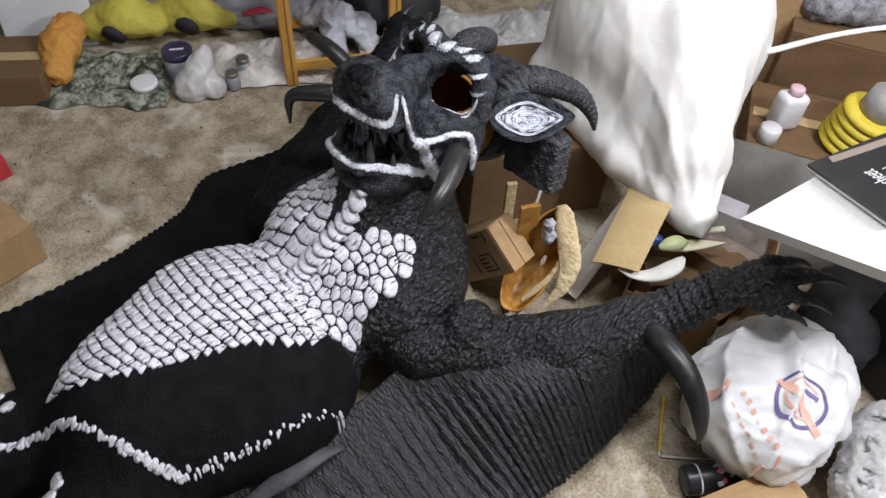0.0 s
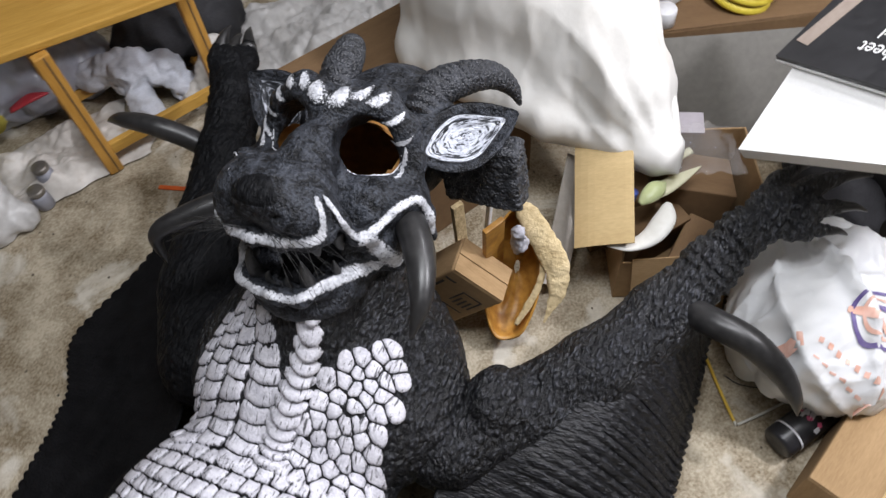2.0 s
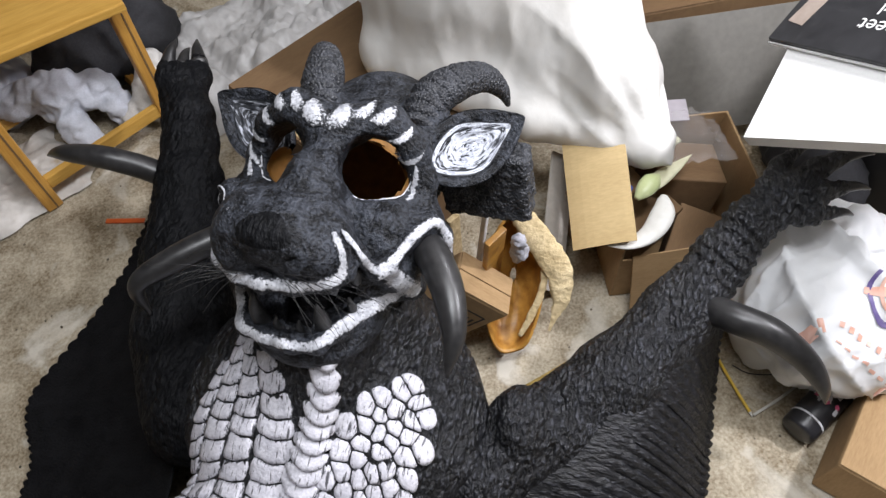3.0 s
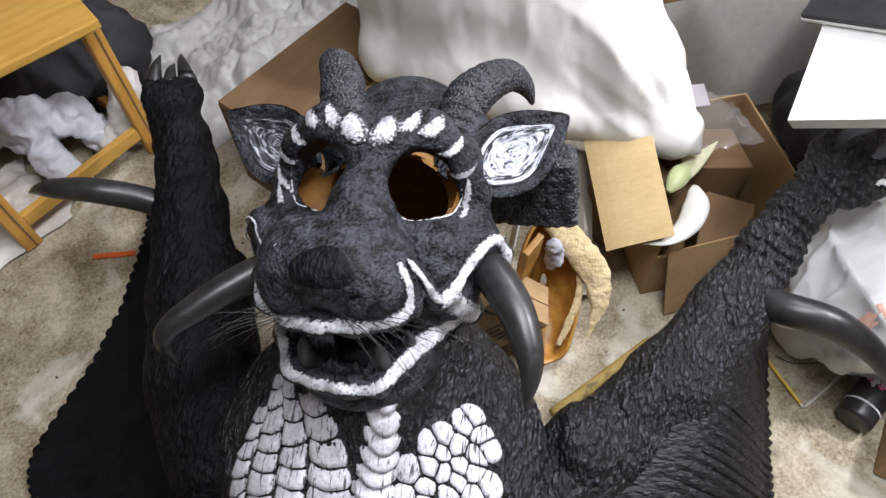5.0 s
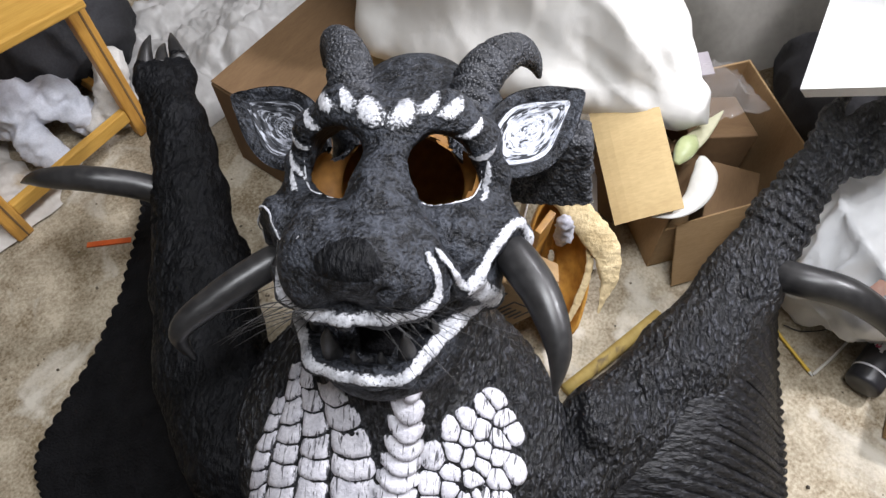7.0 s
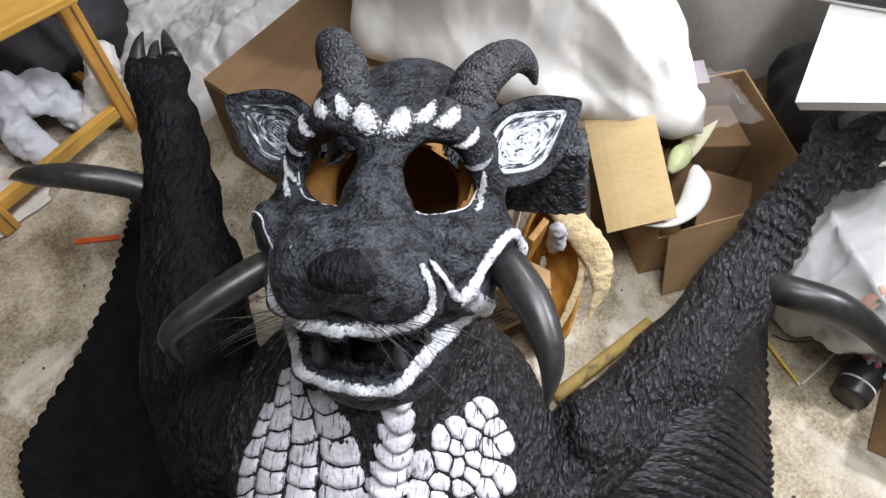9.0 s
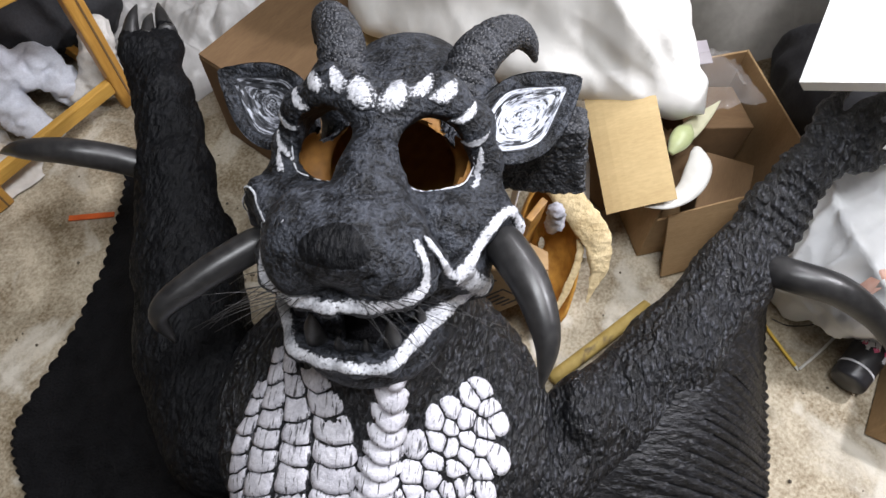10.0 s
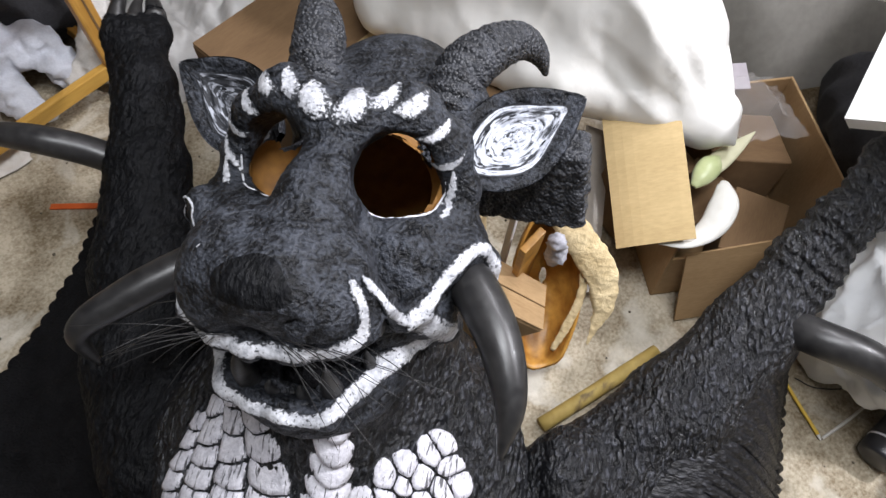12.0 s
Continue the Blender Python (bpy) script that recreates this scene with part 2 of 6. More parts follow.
bag_white = material("thin_white_bag_plastic", (0.76, 0.77, 0.79), (0.88, 0.89, 0.90), 6.0, 0.36, 0.35, 26.0, depth=0.008, through_light=0.08)
wood = material("varnished_pine", (0.42, 0.20, 0.035), (0.60, 0.33, 0.075), 5.0, 0.45, 0.25, 40.0, stretch=(9, 9, 0.7), depth=0.002)
wood_flat = material("varnished_pine_plank", (0.45, 0.24, 0.04), (0.64, 0.38, 0.09), 5.0, 0.45, 0.25, 40.0, stretch=(0.7, 9, 9), depth=0.002)
foam_white = material("white_foam_board", (0.83, 0.83, 0.82), (0.90, 0.90, 0.89), 10.0, 0.75, 0.12, 200.0, depth=0.002)
ivory = material("ivory_resin", (0.70, 0.68, 0.62), (0.84, 0.83, 0.79), 12.0, 0.42, 0.1, 60.0)


# ---- mesh tools ----
def part(name, mesh, mat, parent=None, label="", m=None, smooth=True):
    """One mesh object from a bmesh or a mesh, under a thing or a part."""
    if isinstance(mesh, bmesh.types.BMesh):
        data = bpy.data.meshes.new(name)
        mesh.to_mesh(data)
        mesh.free()
    else:
        data = mesh
    if smooth and data.users == 0:
        data.polygons.foreach_set("use_smooth", [True] * len(data.polygons))
    if mat and not data.materials:
        data.materials.append(mat)
    ob = new(name, data)
    if m is not None:
        ob.matrix_basis = m
    if parent is not None:
        ob.parent = parent
    if label:
        ob["label"] = label
    return ob


def thing(name, label, category, m=None, group="", kind=""):
    ob = new(name)
    ob.empty_display_size = 0.05
    if m is not None:
        ob.matrix_basis = m
    return tagged(ob, label, category, group, kind)


def mesh_of(name, verts, faces):
    data = bpy.data.meshes.new(name)
    data.from_pydata([tuple(v) for v in verts], [], [tuple(f) for f in faces])
    data.update()
    return data


def box_bm(sx, sy, sz, bevel=0.004, segments=2, at=(0, 0, 0)):
    """A box standing on z = 0, centred in x and y, with rounded edges."""
    bm = bmesh.new()
    bmesh.ops.create_cube(bm, size=1)
    for v in bm.verts:
        v.co = Vector((v.co.x * sx + at[0], v.co.y * sy + at[1], (v.co.z + 0.5) * sz + at[2]))
    if bevel:
        bmesh.ops.bevel(bm, geom=bm.edges[:], offset=bevel, segments=segments, affect="EDGES", profile=0.5)
    return bm


def lathe(profile, seg=28):
    """A turned body from (radius, z) pairs."""
    verts, faces = [], []
    for r, z in profile:
        for k in range(seg):
            a = 2 * math.pi * k / seg
            verts.append((r * math.cos(a), r * math.sin(a), z))
    n = len(profile)
    for i in range(n - 1):
        for k in range(seg):
            faces.append((i * seg + k, i * seg + (k + 1) % seg, (i + 1) * seg + (k + 1) % seg, (i + 1) * seg + k))
    faces.append(tuple(range(seg))[::-1])
    faces.append(tuple((n - 1) * seg + k for k in range(seg)))
    return mesh_of("lathe", verts, faces)


def smooth_line(points, steps=8):
    """Catmull-Rom through points of any dimension."""
    p = np.array(points, float)
    p = np.vstack([2 * p[0] - p[1], p, 2 * p[-1] - p[-2]])
    out = []
    for i in range(1, len(p) - 2):
        for s in range(steps):
            t = s / steps
            out.append(0.5 * (2 * p[i] + (p[i + 1] - p[i - 1]) * t + (2 * p[i - 1] - 5 * p[i] + 4 * p[i + 1] - p[i + 2]) * t * t
                              + (3 * p[i] - p[i - 1] - 3 * p[i + 1] + p[i + 2]) * t ** 3))
    out.append(p[-2])
    return np.array(out)


def sweep(points, seg=14, steps=6, flat=1.0, wobble=0.0, ridges=0, ridge=0.0, seed=0):
    """A tube through (x, y, z, radius) points with round ends; ridges: rings along it."""
    line = smooth_line(points, steps)
    xyz, rad = line[:, :3], np.maximum(line[:, 3], 0.0003)
    n = len(xyz)
    tangents = np.gradient(xyz, axis=0)
    verts, faces = [], []
    side = Vector((0, 0, 1)).cross(Vector(tangents[0]))
    side = side.normalized() if side.length > 1e-6 else Vector((1, 0, 0))
    rng = random.Random(seed)
    for i in range(n):
        t = Vector(tangents[i]).normalized()
        side = (side - t * side.dot(t)).normalized()
        up = t.cross(side)
        f = i / (n - 1)
        r = rad[i] * (1 + ridge * (abs(math.sin(math.pi * ridges * f)) ** 0.7 - 0.5) if ridges else 1)
        for k in range(seg):
            a = 2 * math.pi * k / seg
            w = 1 + wobble * (rng.random() - 0.5)
            verts.append(Vector(xyz[i]) + (side * math.cos(a) + up * math.sin(a) * flat) * r * w)
    for i in range(n - 1):
        for k in range(seg):
            faces.append((i * seg + k, i * seg + (k + 1) % seg, (i + 1) * seg + (k + 1) % seg, (i + 1) * seg + k))
    faces.append(tuple(range(seg))[::-1])
    faces.append(tuple((n - 1) * seg + k for k in range(seg)))
    return mesh_of("sweep", verts, faces)


# Solid forms as distance fields, turned into a mesh by surface nets.
def ball(p, c, r, turn=None):
    d = p - np.array(c)
    if turn is not None:
        d = d @ np.array(turn)
    q = d / np.array(r)
    k = np.sqrt((q * q).sum(-1)) + 1e-9
    g = np.sqrt(((q / np.array(r)) ** 2).sum(-1)) + 1e-9
    return k * (k - 1) / g


def limb(p, points):
    """A chain of round cones through (x, y, z, radius)."""
    best = None
    for a, b in zip(points[:-1], points[1:]):
        pa, pb = np.array(a[:3]), np.array(b[:3])
        ab = pb - pa
        h = np.clip(((p - pa) @ ab) / (ab @ ab), 0, 1)
        d = np.sqrt(((p - pa - h[..., None] * ab) ** 2).sum(-1)) - (a[3] + (b[3] - a[3]) * h)
        best = d if best is None else blend(best, d, 0.02)
    return best


def blend(a, b, k):
    h = np.clip(0.5 + 0.5 * (b - a) / k, 0, 1)
    return b + (a - b) * h - k * h * (1 - h)


def carve(a, b, k):
    return -blend(-a, b, k)


def grid_of(low, high, step):
    axes = [np.arange(a, b + step, step) for a, b in zip(low, high)]
    return np.stack(np.meshgrid(*axes, indexing="ij"), -1)


def near_field(solid, low, high, step):
    """A field on a fine grid, worked out exactly only near the surface that a coarse grid finds."""
    cells = grid_of(low, high, step)
    coarse = solid(cells[::4, ::4, ::4])
    where = np.abs(coarse) < 14 * step
    grown = where.copy()
    for axis in range(3):
        for way in (-1, 1):
            grown |= np.roll(where, way, axis)
    wide = np.repeat(np.repeat(np.repeat(coarse, 4, 0), 4, 1), 4, 2)[:cells.shape[0], :cells.shape[1], :cells.shape[2]]
    live = np.repeat(np.repeat(np.repeat(grown, 4, 0), 4, 1), 4, 2)[:cells.shape[0], :cells.shape[1], :cells.shape[2]]
    field = np.where(wide < 0, -1.0, 1.0)
    field[live] = solid(cells[live])
    return field


def nets(name, field, low, step):
    """Surface nets: a quad mesh of the level 0 of a field on a grid."""
    inside = field < 0
    n = [s - 1 for s in field.shape]
    cut = lambda a, i, j, k: a[i:i + n[0], j:j + n[1], k:k + n[2]]
    corners = [(i, j, k) for i in (0, 1) for j in (0, 1) for k in (0, 1)]
    count = sum(cut(inside, *c).astype(np.int8) for c in corners)
    live = (count > 0) & (count < 8)
    index = np.full(live.shape, -1, np.int64)
    index[live] = np.arange(live.sum())
    total, hits = np.zeros((live.sum(), 3)), np.zeros(live.sum())
    for a in corners:
        for axis in range(3):
            if a[axis]:
                continue
            b = list(a)
            b[axis] = 1
            fa, fb = cut(field, *a)[live], cut(field, *b)[live]
            cross = (fa < 0) != (fb < 0)
            t = np.where(cross, fa / np.where(cross, fa - fb, 1), 0)
            at = np.tile(np.array(a, float), (len(fa), 1))
            at[:, axis] = t
            total += at * cross[:, None]
            hits += cross
    verts = (np.argwhere(live) + total / hits[:, None]) * step + np.array(low)
    faces = []
    for axis in range(3):
        u, v = (axis + 1) % 3, (axis + 2) % 3
        first = [slice(None)] * 3
        second = [slice(None)] * 3
        first[axis], second[axis] = slice(0, -1), slice(1, None)
        change = inside[tuple(first)] != inside[tuple(second)]
        where = np.argwhere(change)
        good = np.all(where > 0, axis=1) & (where[:, u] < n[u]) & (where[:, v] < n[v])
        where = where[good]
        flip = inside[tuple(first)][tuple(where.T)]
        quad = []
        for du, dv in ((-1, -1), (0, -1), (0, 0), (-1, 0)):
            w = where.copy()
            w[:, u] += du
            w[:, v] += dv
            quad.append(index[tuple(w.T)])
        quad = np.stack(quad, 1)
        quad[~flip] = quad[~flip][:, ::-1]
        faces.append(quad)
    faces = np.concatenate(faces)
    data = bpy.data.meshes.new(name)
    data.vertices.add(len(verts))
    data.vertices.foreach_set("co", verts.ravel())
    data.loops.add(4 * len(faces))
    data.loops.foreach_set("vertex_index", faces.ravel())
    data.polygons.add(len(faces))
    data.polygons.foreach_set("loop_start", np.arange(0, 4 * len(faces), 4))
    data.update(calc_edges=True)
    data.validate()
    return data


def roughen(data, size, amount, stretch=(1, 1, 1), ridged=False, seed=0.0, where=None, turn=0.0):
    """Moves the points of a mesh along their normals by noise of the given size in metres."""
    n = len(data.vertices)
    co, normal = np.empty(3 * n), np.empty(3 * n)
    data.vertices.foreach_get("co", co)
    data.vertex_normals.foreach_get("vector", normal)
    co, normal = co.reshape(-1, 3), normal.reshape(-1, 3)
    shift = np.empty(n)
    c, s = math.cos(radians(turn)), math.sin(radians(turn))
    for k, p in enumerate((co @ np.array(((c, -s, 0), (s, c, 0), (0, 0, 1)))) * (np.array(stretch) / size) + np.array((seed, seed * 1.7, -seed))):
        q = Vector(p)
        h = noise.noise(q) + 0.5 * noise.noise(q * 2.1)
        shift[k] = 0.6 - 1.6 * abs(h) if ridged else h
    if where:
        shift *= where(co)
    data.vertices.foreach_set("co", (co + normal * (shift * amount)[:, None]).ravel())
    data.update()
    return data


def slope(field, p, e=0.002):
    g = np.array([field(p + np.eye(3)[i] * e) - field(p - np.eye(3)[i] * e) for i in range(3)]).T
    return g / (np.linalg.norm(g, axis=-1, keepdims=True) + 1e-9)


def onto(field, points, lift=0.0):
    """Moves points to the level lift of a field, along its slope."""
    p = np.array(points, float)
    for _ in range(6):
        p = p - (field(p) - lift)[:, None] * slope(field, p) * 0.9
    return p


# ---- the setting: garage floor, walls, ceiling ----
def slab(name, sx, sy, sz, at, mat, label, category):
    ob = part(name, box_bm(sx, sy, sz, 0), mat, smooth=False)
    ob.matrix_basis = pose(*at)
    return tagged(ob, label, category, kind="structure")


bm = bmesh.new()
bmesh.ops.create_grid(bm, x_segments=130, y_segments=130, size=3.0)
for v in bm.verts:
    v.co.z = 0.0025 * noise.noise(Vector((v.co.x * 1.7, v.co.y * 1.7, 0))) + 0.0012 * noise.noise(Vector((v.co.x * 9, v.co.y * 9, 3))) - 0.0025
floor = part("floor", bm, concrete)
floor.matrix_basis = pose(0, 1.2, 0)
tagged(floor, "stained bare concrete garage floor with dust and scuffs", "floor", kind="structure")
slab("wall_north", 6.2, 0.1, 2.6, (0, 4.25, -0.01), wall_paint, "plain painted garage wall", "wall")
slab("wall_south", 6.2, 0.1, 2.6, (0, -1.85, -0.01), wall_paint, "plain painted garage wall", "wall")
slab("wall_east", 0.1, 6.0, 2.6, (3.05, 1.2, -0.01), wall_paint, "plain painted garage wall", "wall")
slab("wall_west", 0.1, 6.0, 2.6, (-3.05, 1.2, -0.01), wall_paint, "plain painted garage wall", "wall")
slab("ceiling", 6.2, 6.2, 0.1, (0, 1.2, 2.59), ceiling_paint, "plain painted garage ceiling", "ceiling")

# ---- the creature costume, in its own frame: x to its left side, y towards its crown, z up ----
costume = thing("creature_costume", "black latex horned creature suit with white chest scales on floor", "costume", pose(0.106, 1.46, 0, 0, 0, -38.5))


UPPER_LIP = [(-0.084, -0.312, 0.652), (-0.104, -0.334, 0.628), (-0.094, -0.362, 0.620), (-0.057, -0.383, 0.626), (-0.022, -0.391, 0.634),
             (0.017, -0.388, 0.637), (0.051, -0.374, 0.632), (0.069, -0.356, 0.632), (0.067, -0.341, 0.655), (0.059, -0.328, 0.682)]
LOWER_LIP = [(-0.116, -0.296, 0.498), (-0.102, -0.345, 0.505), (-0.077, -0.396, 0.512), (-0.038, -0.409, 0.520), (0.0, -0.417, 0.533),
             (0.034, -0.413, 0.536), (0.052, -0.382, 0.526), (0.077, -0.338, 0.510), (0.102, -0.297, 0.500), (0.116, -0.276, 0.492)]


def cheek_lip(s):
    return [(s * 0.061, -0.326, 0.680), (s * 0.077, -0.329, 0.638), (s * 0.091, -0.322, 0.592), (s * 0.108, -0.302, 0.586), (s * 0.128, -0.260, 0.594),
            (s * 0.146, -0.232, 0.590), (s * 0.160, -0.226, 0.556), (s * 0.166, -0.232, 0.508)]


def ridge(points, r):
    return [(*p, r) for p in points]


def head_solid(p):
    d = ball(p, (0, -0.03, 0.47), (0.122, 0.15, 0.115))
    d = blend(d, ball(p, (0, -0.225, 0.545), (0.152, 0.125, 0.066)), 0.04)
    d = blend(d, limb(p, [(0, -0.15, 0.640, 0.034), (0, -0.25, 0.662, 0.034), (-0.006, -0.34, 0.668, 0.040)]), 0.05)
    for s in (-1, 1):
        d = blend(d, ball(p, (-0.015 + s * 0.042, -0.330, 0.656), (0.045, 0.060, 0.045)), 0.022)
        d = blend(d, limb(p, [(s * 0.085, -0.250, 0.585, 0.030), (s * 0.122, -0.222, 0.566, 0.030)]), 0.035)
        d = blend(d, limb(p, [(0, -0.166, 0.668, 0.020), (s * 0.022, -0.158, 0.674, 0.024), (s * 0.062, -0.138, 0.666, 0.026), (s * 0.100, -0.146, 0.636, 0.022),
                              (s * 0.122, -0.172, 0.598, 0.015), (s * 0.122, -0.204, 0.570, 0.010)]), 0.020)
        d = blend(d, ball(p, (s * 0.088, -0.035, 0.555), (0.042, 0.05, 0.040)), 0.03)
        d = blend(d, limb(p, ridge(cheek_lip(s), 0.0085)), 0.012)
        d = blend(d, limb(p, [(s * 0.102, -0.304, 0.580, 0.010), (s * 0.112, -0.290, 0.540, 0.018), (s * 0.124, -0.280, 0.495, 0.020)]), 0.012)
    d = blend(d, ball(p, (-0.012, -0.356, 0.690), (0.040, 0.030, 0.024)), 0.024)
    d = blend(d, limb(p, ridge(UPPER_LIP, 0.0085)), 0.012)
    jaw = ball(p, (-0.004, -0.325, 0.485), (0.104, 0.103, 0.046))
    jaw = blend(jaw, limb(p, ridge(LOWER_LIP, 0.0105)), 0.016)
    return blend(d, jaw, 0.02)


EYE_TURN = {s: Matrix.Rotation(radians(34), 3, "X") @ Matrix.Rotation(radians(s * 6), 3, "Y") for s in (-1, 1)}


def eye_point(s, angle, rx, ry):
    c = Vector((s * 0.061 - 0.004, -0.190, 0.632))
    return c + EYE_TURN[s] @ Vector((s * rx * math.cos(angle), ry * math.sin(angle), 0))


def eye_hole(p, s, grow=0.0):
    return ball(p, (s * 0.061 - 0.004, -0.190, 0.632), (0.041 + grow, 0.043 + grow, 0.14), EYE_TURN[s])


def hollow(p):
    d = ball(p, (0, -0.09, 0.485), (0.104, 0.145, 0.095))
    return blend(d, ball(p, (0, -0.175, 0.576), (0.116, 0.070, 0.060)), 0.02)


def mouth_field(p):
    """The head with its mouth cut open, without the eye holes."""
    d = head_solid(p)
    d = carve(d, ball(p, (-0.006, -0.372, 0.582), (0.084, 0.100, 0.045)), 0.006)
    d = carve(d, ball(p, (-0.002, -0.335, 0.548), (0.066, 0.066, 0.030)), 0.006)
    for s in (-1, 1):
        d = carve(d, limb(p, [(s * 0.068, -0.368, 0.582, 0.027), (s * 0.086, -0.342, 0.560, 0.014), (s * 0.096, -0.322, 0.548, 0.004)]), 0.005)
        d = carve(d, limb(p, [(s * 0.0625, -0.338, 0.674, 0.001), (s * 0.0705, -0.343, 0.648, 0.0022), (s * 0.079, -0.346, 0.612, 0.006)]), 0.004)
    return carve(d, limb(p, [(-0.012, -0.386, 0.690, 0.003), (-0.014, -0.400, 0.665, 0.003), (-0.012, -0.402, 0.63, 0.004)]), 0.006)


def head_field(p):
    d = mouth_field(p)
    for s in (-1, 1):
        d = carve(d, eye_hole(p, s), 0.004)
        d = carve(d, ball(p, (s * 0.034 - 0.012, -0.384, 0.684), (0.007, 0.008, 0.006)), 0.005)
    return np.maximum(d, -hollow(p))


HEAD_LOW, HEAD_HIGH, STEP = (-0.2, -0.46, 0.36), (0.2, 0.16, 0.76), 0.0038
head_mesh = nets("head", near_field(head_field, HEAD_LOW, HEAD_HIGH, STEP), HEAD_LOW, STEP)
roughen(head_mesh, 0.045, 0.0016, seed=3.0, ridged=True)
roughen(head_mesh, 0.013, 0.0009, stretch=(0.6, 1.3, 1), seed=8.0, ridged=True)
head = part("head", head_mesh, face_skin, costume, "brushed black latex head with open eye holes")
lining_mesh = nets("lining", hollow(grid_of(HEAD_LOW, HEAD_HIGH, 0.006)) + 0.0016, HEAD_LOW, 0.006)
bm = bmesh.new()
bm.from_mesh(lining_mesh)
middles = np.array([f.calc_center_median() for f in bm.faces])
opened = (np.minimum(eye_hole(middles, -1, 0.004), eye_hole(middles, 1, 0.004)) < 0) & (middles[:, 2] > 0.56)
bmesh.ops.delete(bm, geom=[f for f, gone in zip(bm.faces[:], opened) if gone], context="FACES")
part("lining", bm, amber_shaded, head, "amber bare latex inside the head")


def on_head(points, lift=0.002):
    return onto(head_solid, points, lift)


def lay(field, at, along, size, lift=0.0):
    """A pose on a surface: z along its normal, y along the given way."""
    q = onto(field, np.array([at], float), lift)[0]
    n = Vector(slope(field, np.array([q]))[0])
    y = Vector(along)
    y = (y - n * y.dot(n)).normalized()
    x = y.cross(n)
    m = Matrix((x, y, n)).transposed().to_4x4()
    m.translation = Vector(q)
    return m @ Matrix.Diagonal((*size, 1))


def with_edge(data, values, name="edge"):
    """Stores how far each point lies from the middle of a stroke (0) to its rim (1)."""
    data.attributes.new(name, "FLOAT", "POINT").data.foreach_set("value", [float(v) for v in values])
    return data


def lip_strip(name, points, width, label, seed=0, flare=0.0, lift=0.0024, steps=12, away=(0.05, -0.62, 0.78), thin=None):
    """A brushed paint stroke along the head: a thin skin of paint with uneven edges."""
    line = onto(mouth_field, smooth_line(points, steps) + np.array(away) * 0.013, 0.0)
    line[1:-1] = (line[:-2] + 2 * line[1:-1] + line[2:]) / 4
    normal = slope(mouth_field, line)
    along = np.gradient(line, axis=0)
    verts, faces, edge, cols = [], [], [], 11
    for i in range(len(line)):
        side = Vector(along[i]).cross(Vector(normal[i])).normalized()
        taper = min(1.0, 0.45 + 0.16 * min(i, len(line) - 1 - i)) * (1 + flare * (i / len(line)) ** 3)
        if thin:
            taper *= np.interp(i / (len(line) - 1), *thin)
        for j in range(cols):
            g = 2 * j / (cols - 1) - 1
            rag = 1 + 0.22 * noise.noise(Vector((i * 0.45, seed, 1 if g > 0 else 5))) + 0.16 * noise.noise(Vector((i * 1.9, seed, 2 if g > 0 else 6)))
            verts.append(Vector(line[i]) + side * (g * width * taper * rag) + Vector(away) * 0.004)
            edge.append(max(abs(g), 0.9 if i in (0, len(line) - 1) else 0))
    flat = onto(mouth_field, [tuple(v) for v in verts], 0.0)
    up = slope(mouth_field, flat)
    for k in range(len(flat)):
        g = edge[k]
        flat[k] += up[k] * (lift * (1 - 0.5 * g ** 4) + 0.0004 + 0.0008 * noise.noise(Vector(flat[k]) * 220))
    for i in range(len(line) - 1):
        for j in range(cols - 1):
            faces.append((i * cols + j, (i + 1) * cols + j, (i + 1) * cols + j + 1, i * cols + j + 1))
    return part(name, with_edge(mesh_of(name, flat, faces), edge), dry_paint, head, label)


lip_strip("upper_lip", UPPER_LIP, 0.0098, "white dry-brushed upper lip edge", 4, thin=((0, 0.12, 0.25, 0.74, 0.86, 1), (0.4, 0.5, 1, 1, 0.55, 0.55)))
lip_strip("lower_lip", LOWER_LIP, 0.0110, "white dry-brushed lower lip", 15, 0.6)
for s in (-1, 1):
    lip_strip("cheek_lip", cheek_lip(s), 0.0100 if s > 0 else 0.0020, "white dry-brushed cheek edge", s + 9, away=(0.42 * s, -0.45, 0.78), thin=((0, 0.16, 0.36, 0.5, 1), (0.5, 0.55, 1.0, 1.0, 0.9)))


def dab(at, along, w, h, seed, name="brow_stroke", mat=None, label="", lift=0.0014, bend=0.0):
    """A thin ragged stroke of paint that follows the head's surface, longest along the given way."""
    m = lay(head_solid, at, along, (1, 1, 1))
    verts, faces, edge, seg, rings = [m.translation.copy()], [], [0.0], 24, 6
    for i in range(1, rings + 1):
        for k in range(seg):
            a = 2 * math.pi * k / seg
            rag = 1 + 0.16 * noise.noise(Vector((math.cos(a) * 1.5, math.sin(a) * 1.5, seed))) + 0.07 * noise.noise(Vector((math.cos(a) * 5, math.sin(a) * 5, seed)))
            f = i / rings * rag
            x, y = w * f * math.cos(a), h * f * math.sin(a)
            verts.append(m @ Vector((x * (1 - 0.35 * y / h) + bend * y * y / h, y, 0)))
            edge.append(i / rings)
    flat = onto(head_solid, [tuple(v) for v in verts], 0.0)
    up = slope(head_solid, flat)
    for k in range(len(flat)):
        flat[k] += up[k] * (lift * (1 - 0.5 * edge[k] ** 4) + 0.0006 + 0.0008 * noise.noise(Vector(flat[k]) * 200))
    faces = [(0, 1 + k, 1 + (k + 1) % seg) for k in range(seg)]
    for i in range(rings - 1):
        for k in range(seg):
            faces.append((1 + i * seg + k, 1 + (i + 1) * seg + k, 1 + (i + 1) * seg + (k + 1) % seg, 1 + i * seg + (k + 1) % seg))
    return part(name, with_edge(mesh_of(name, flat, faces), edge), mat or dry_paint, head, label)


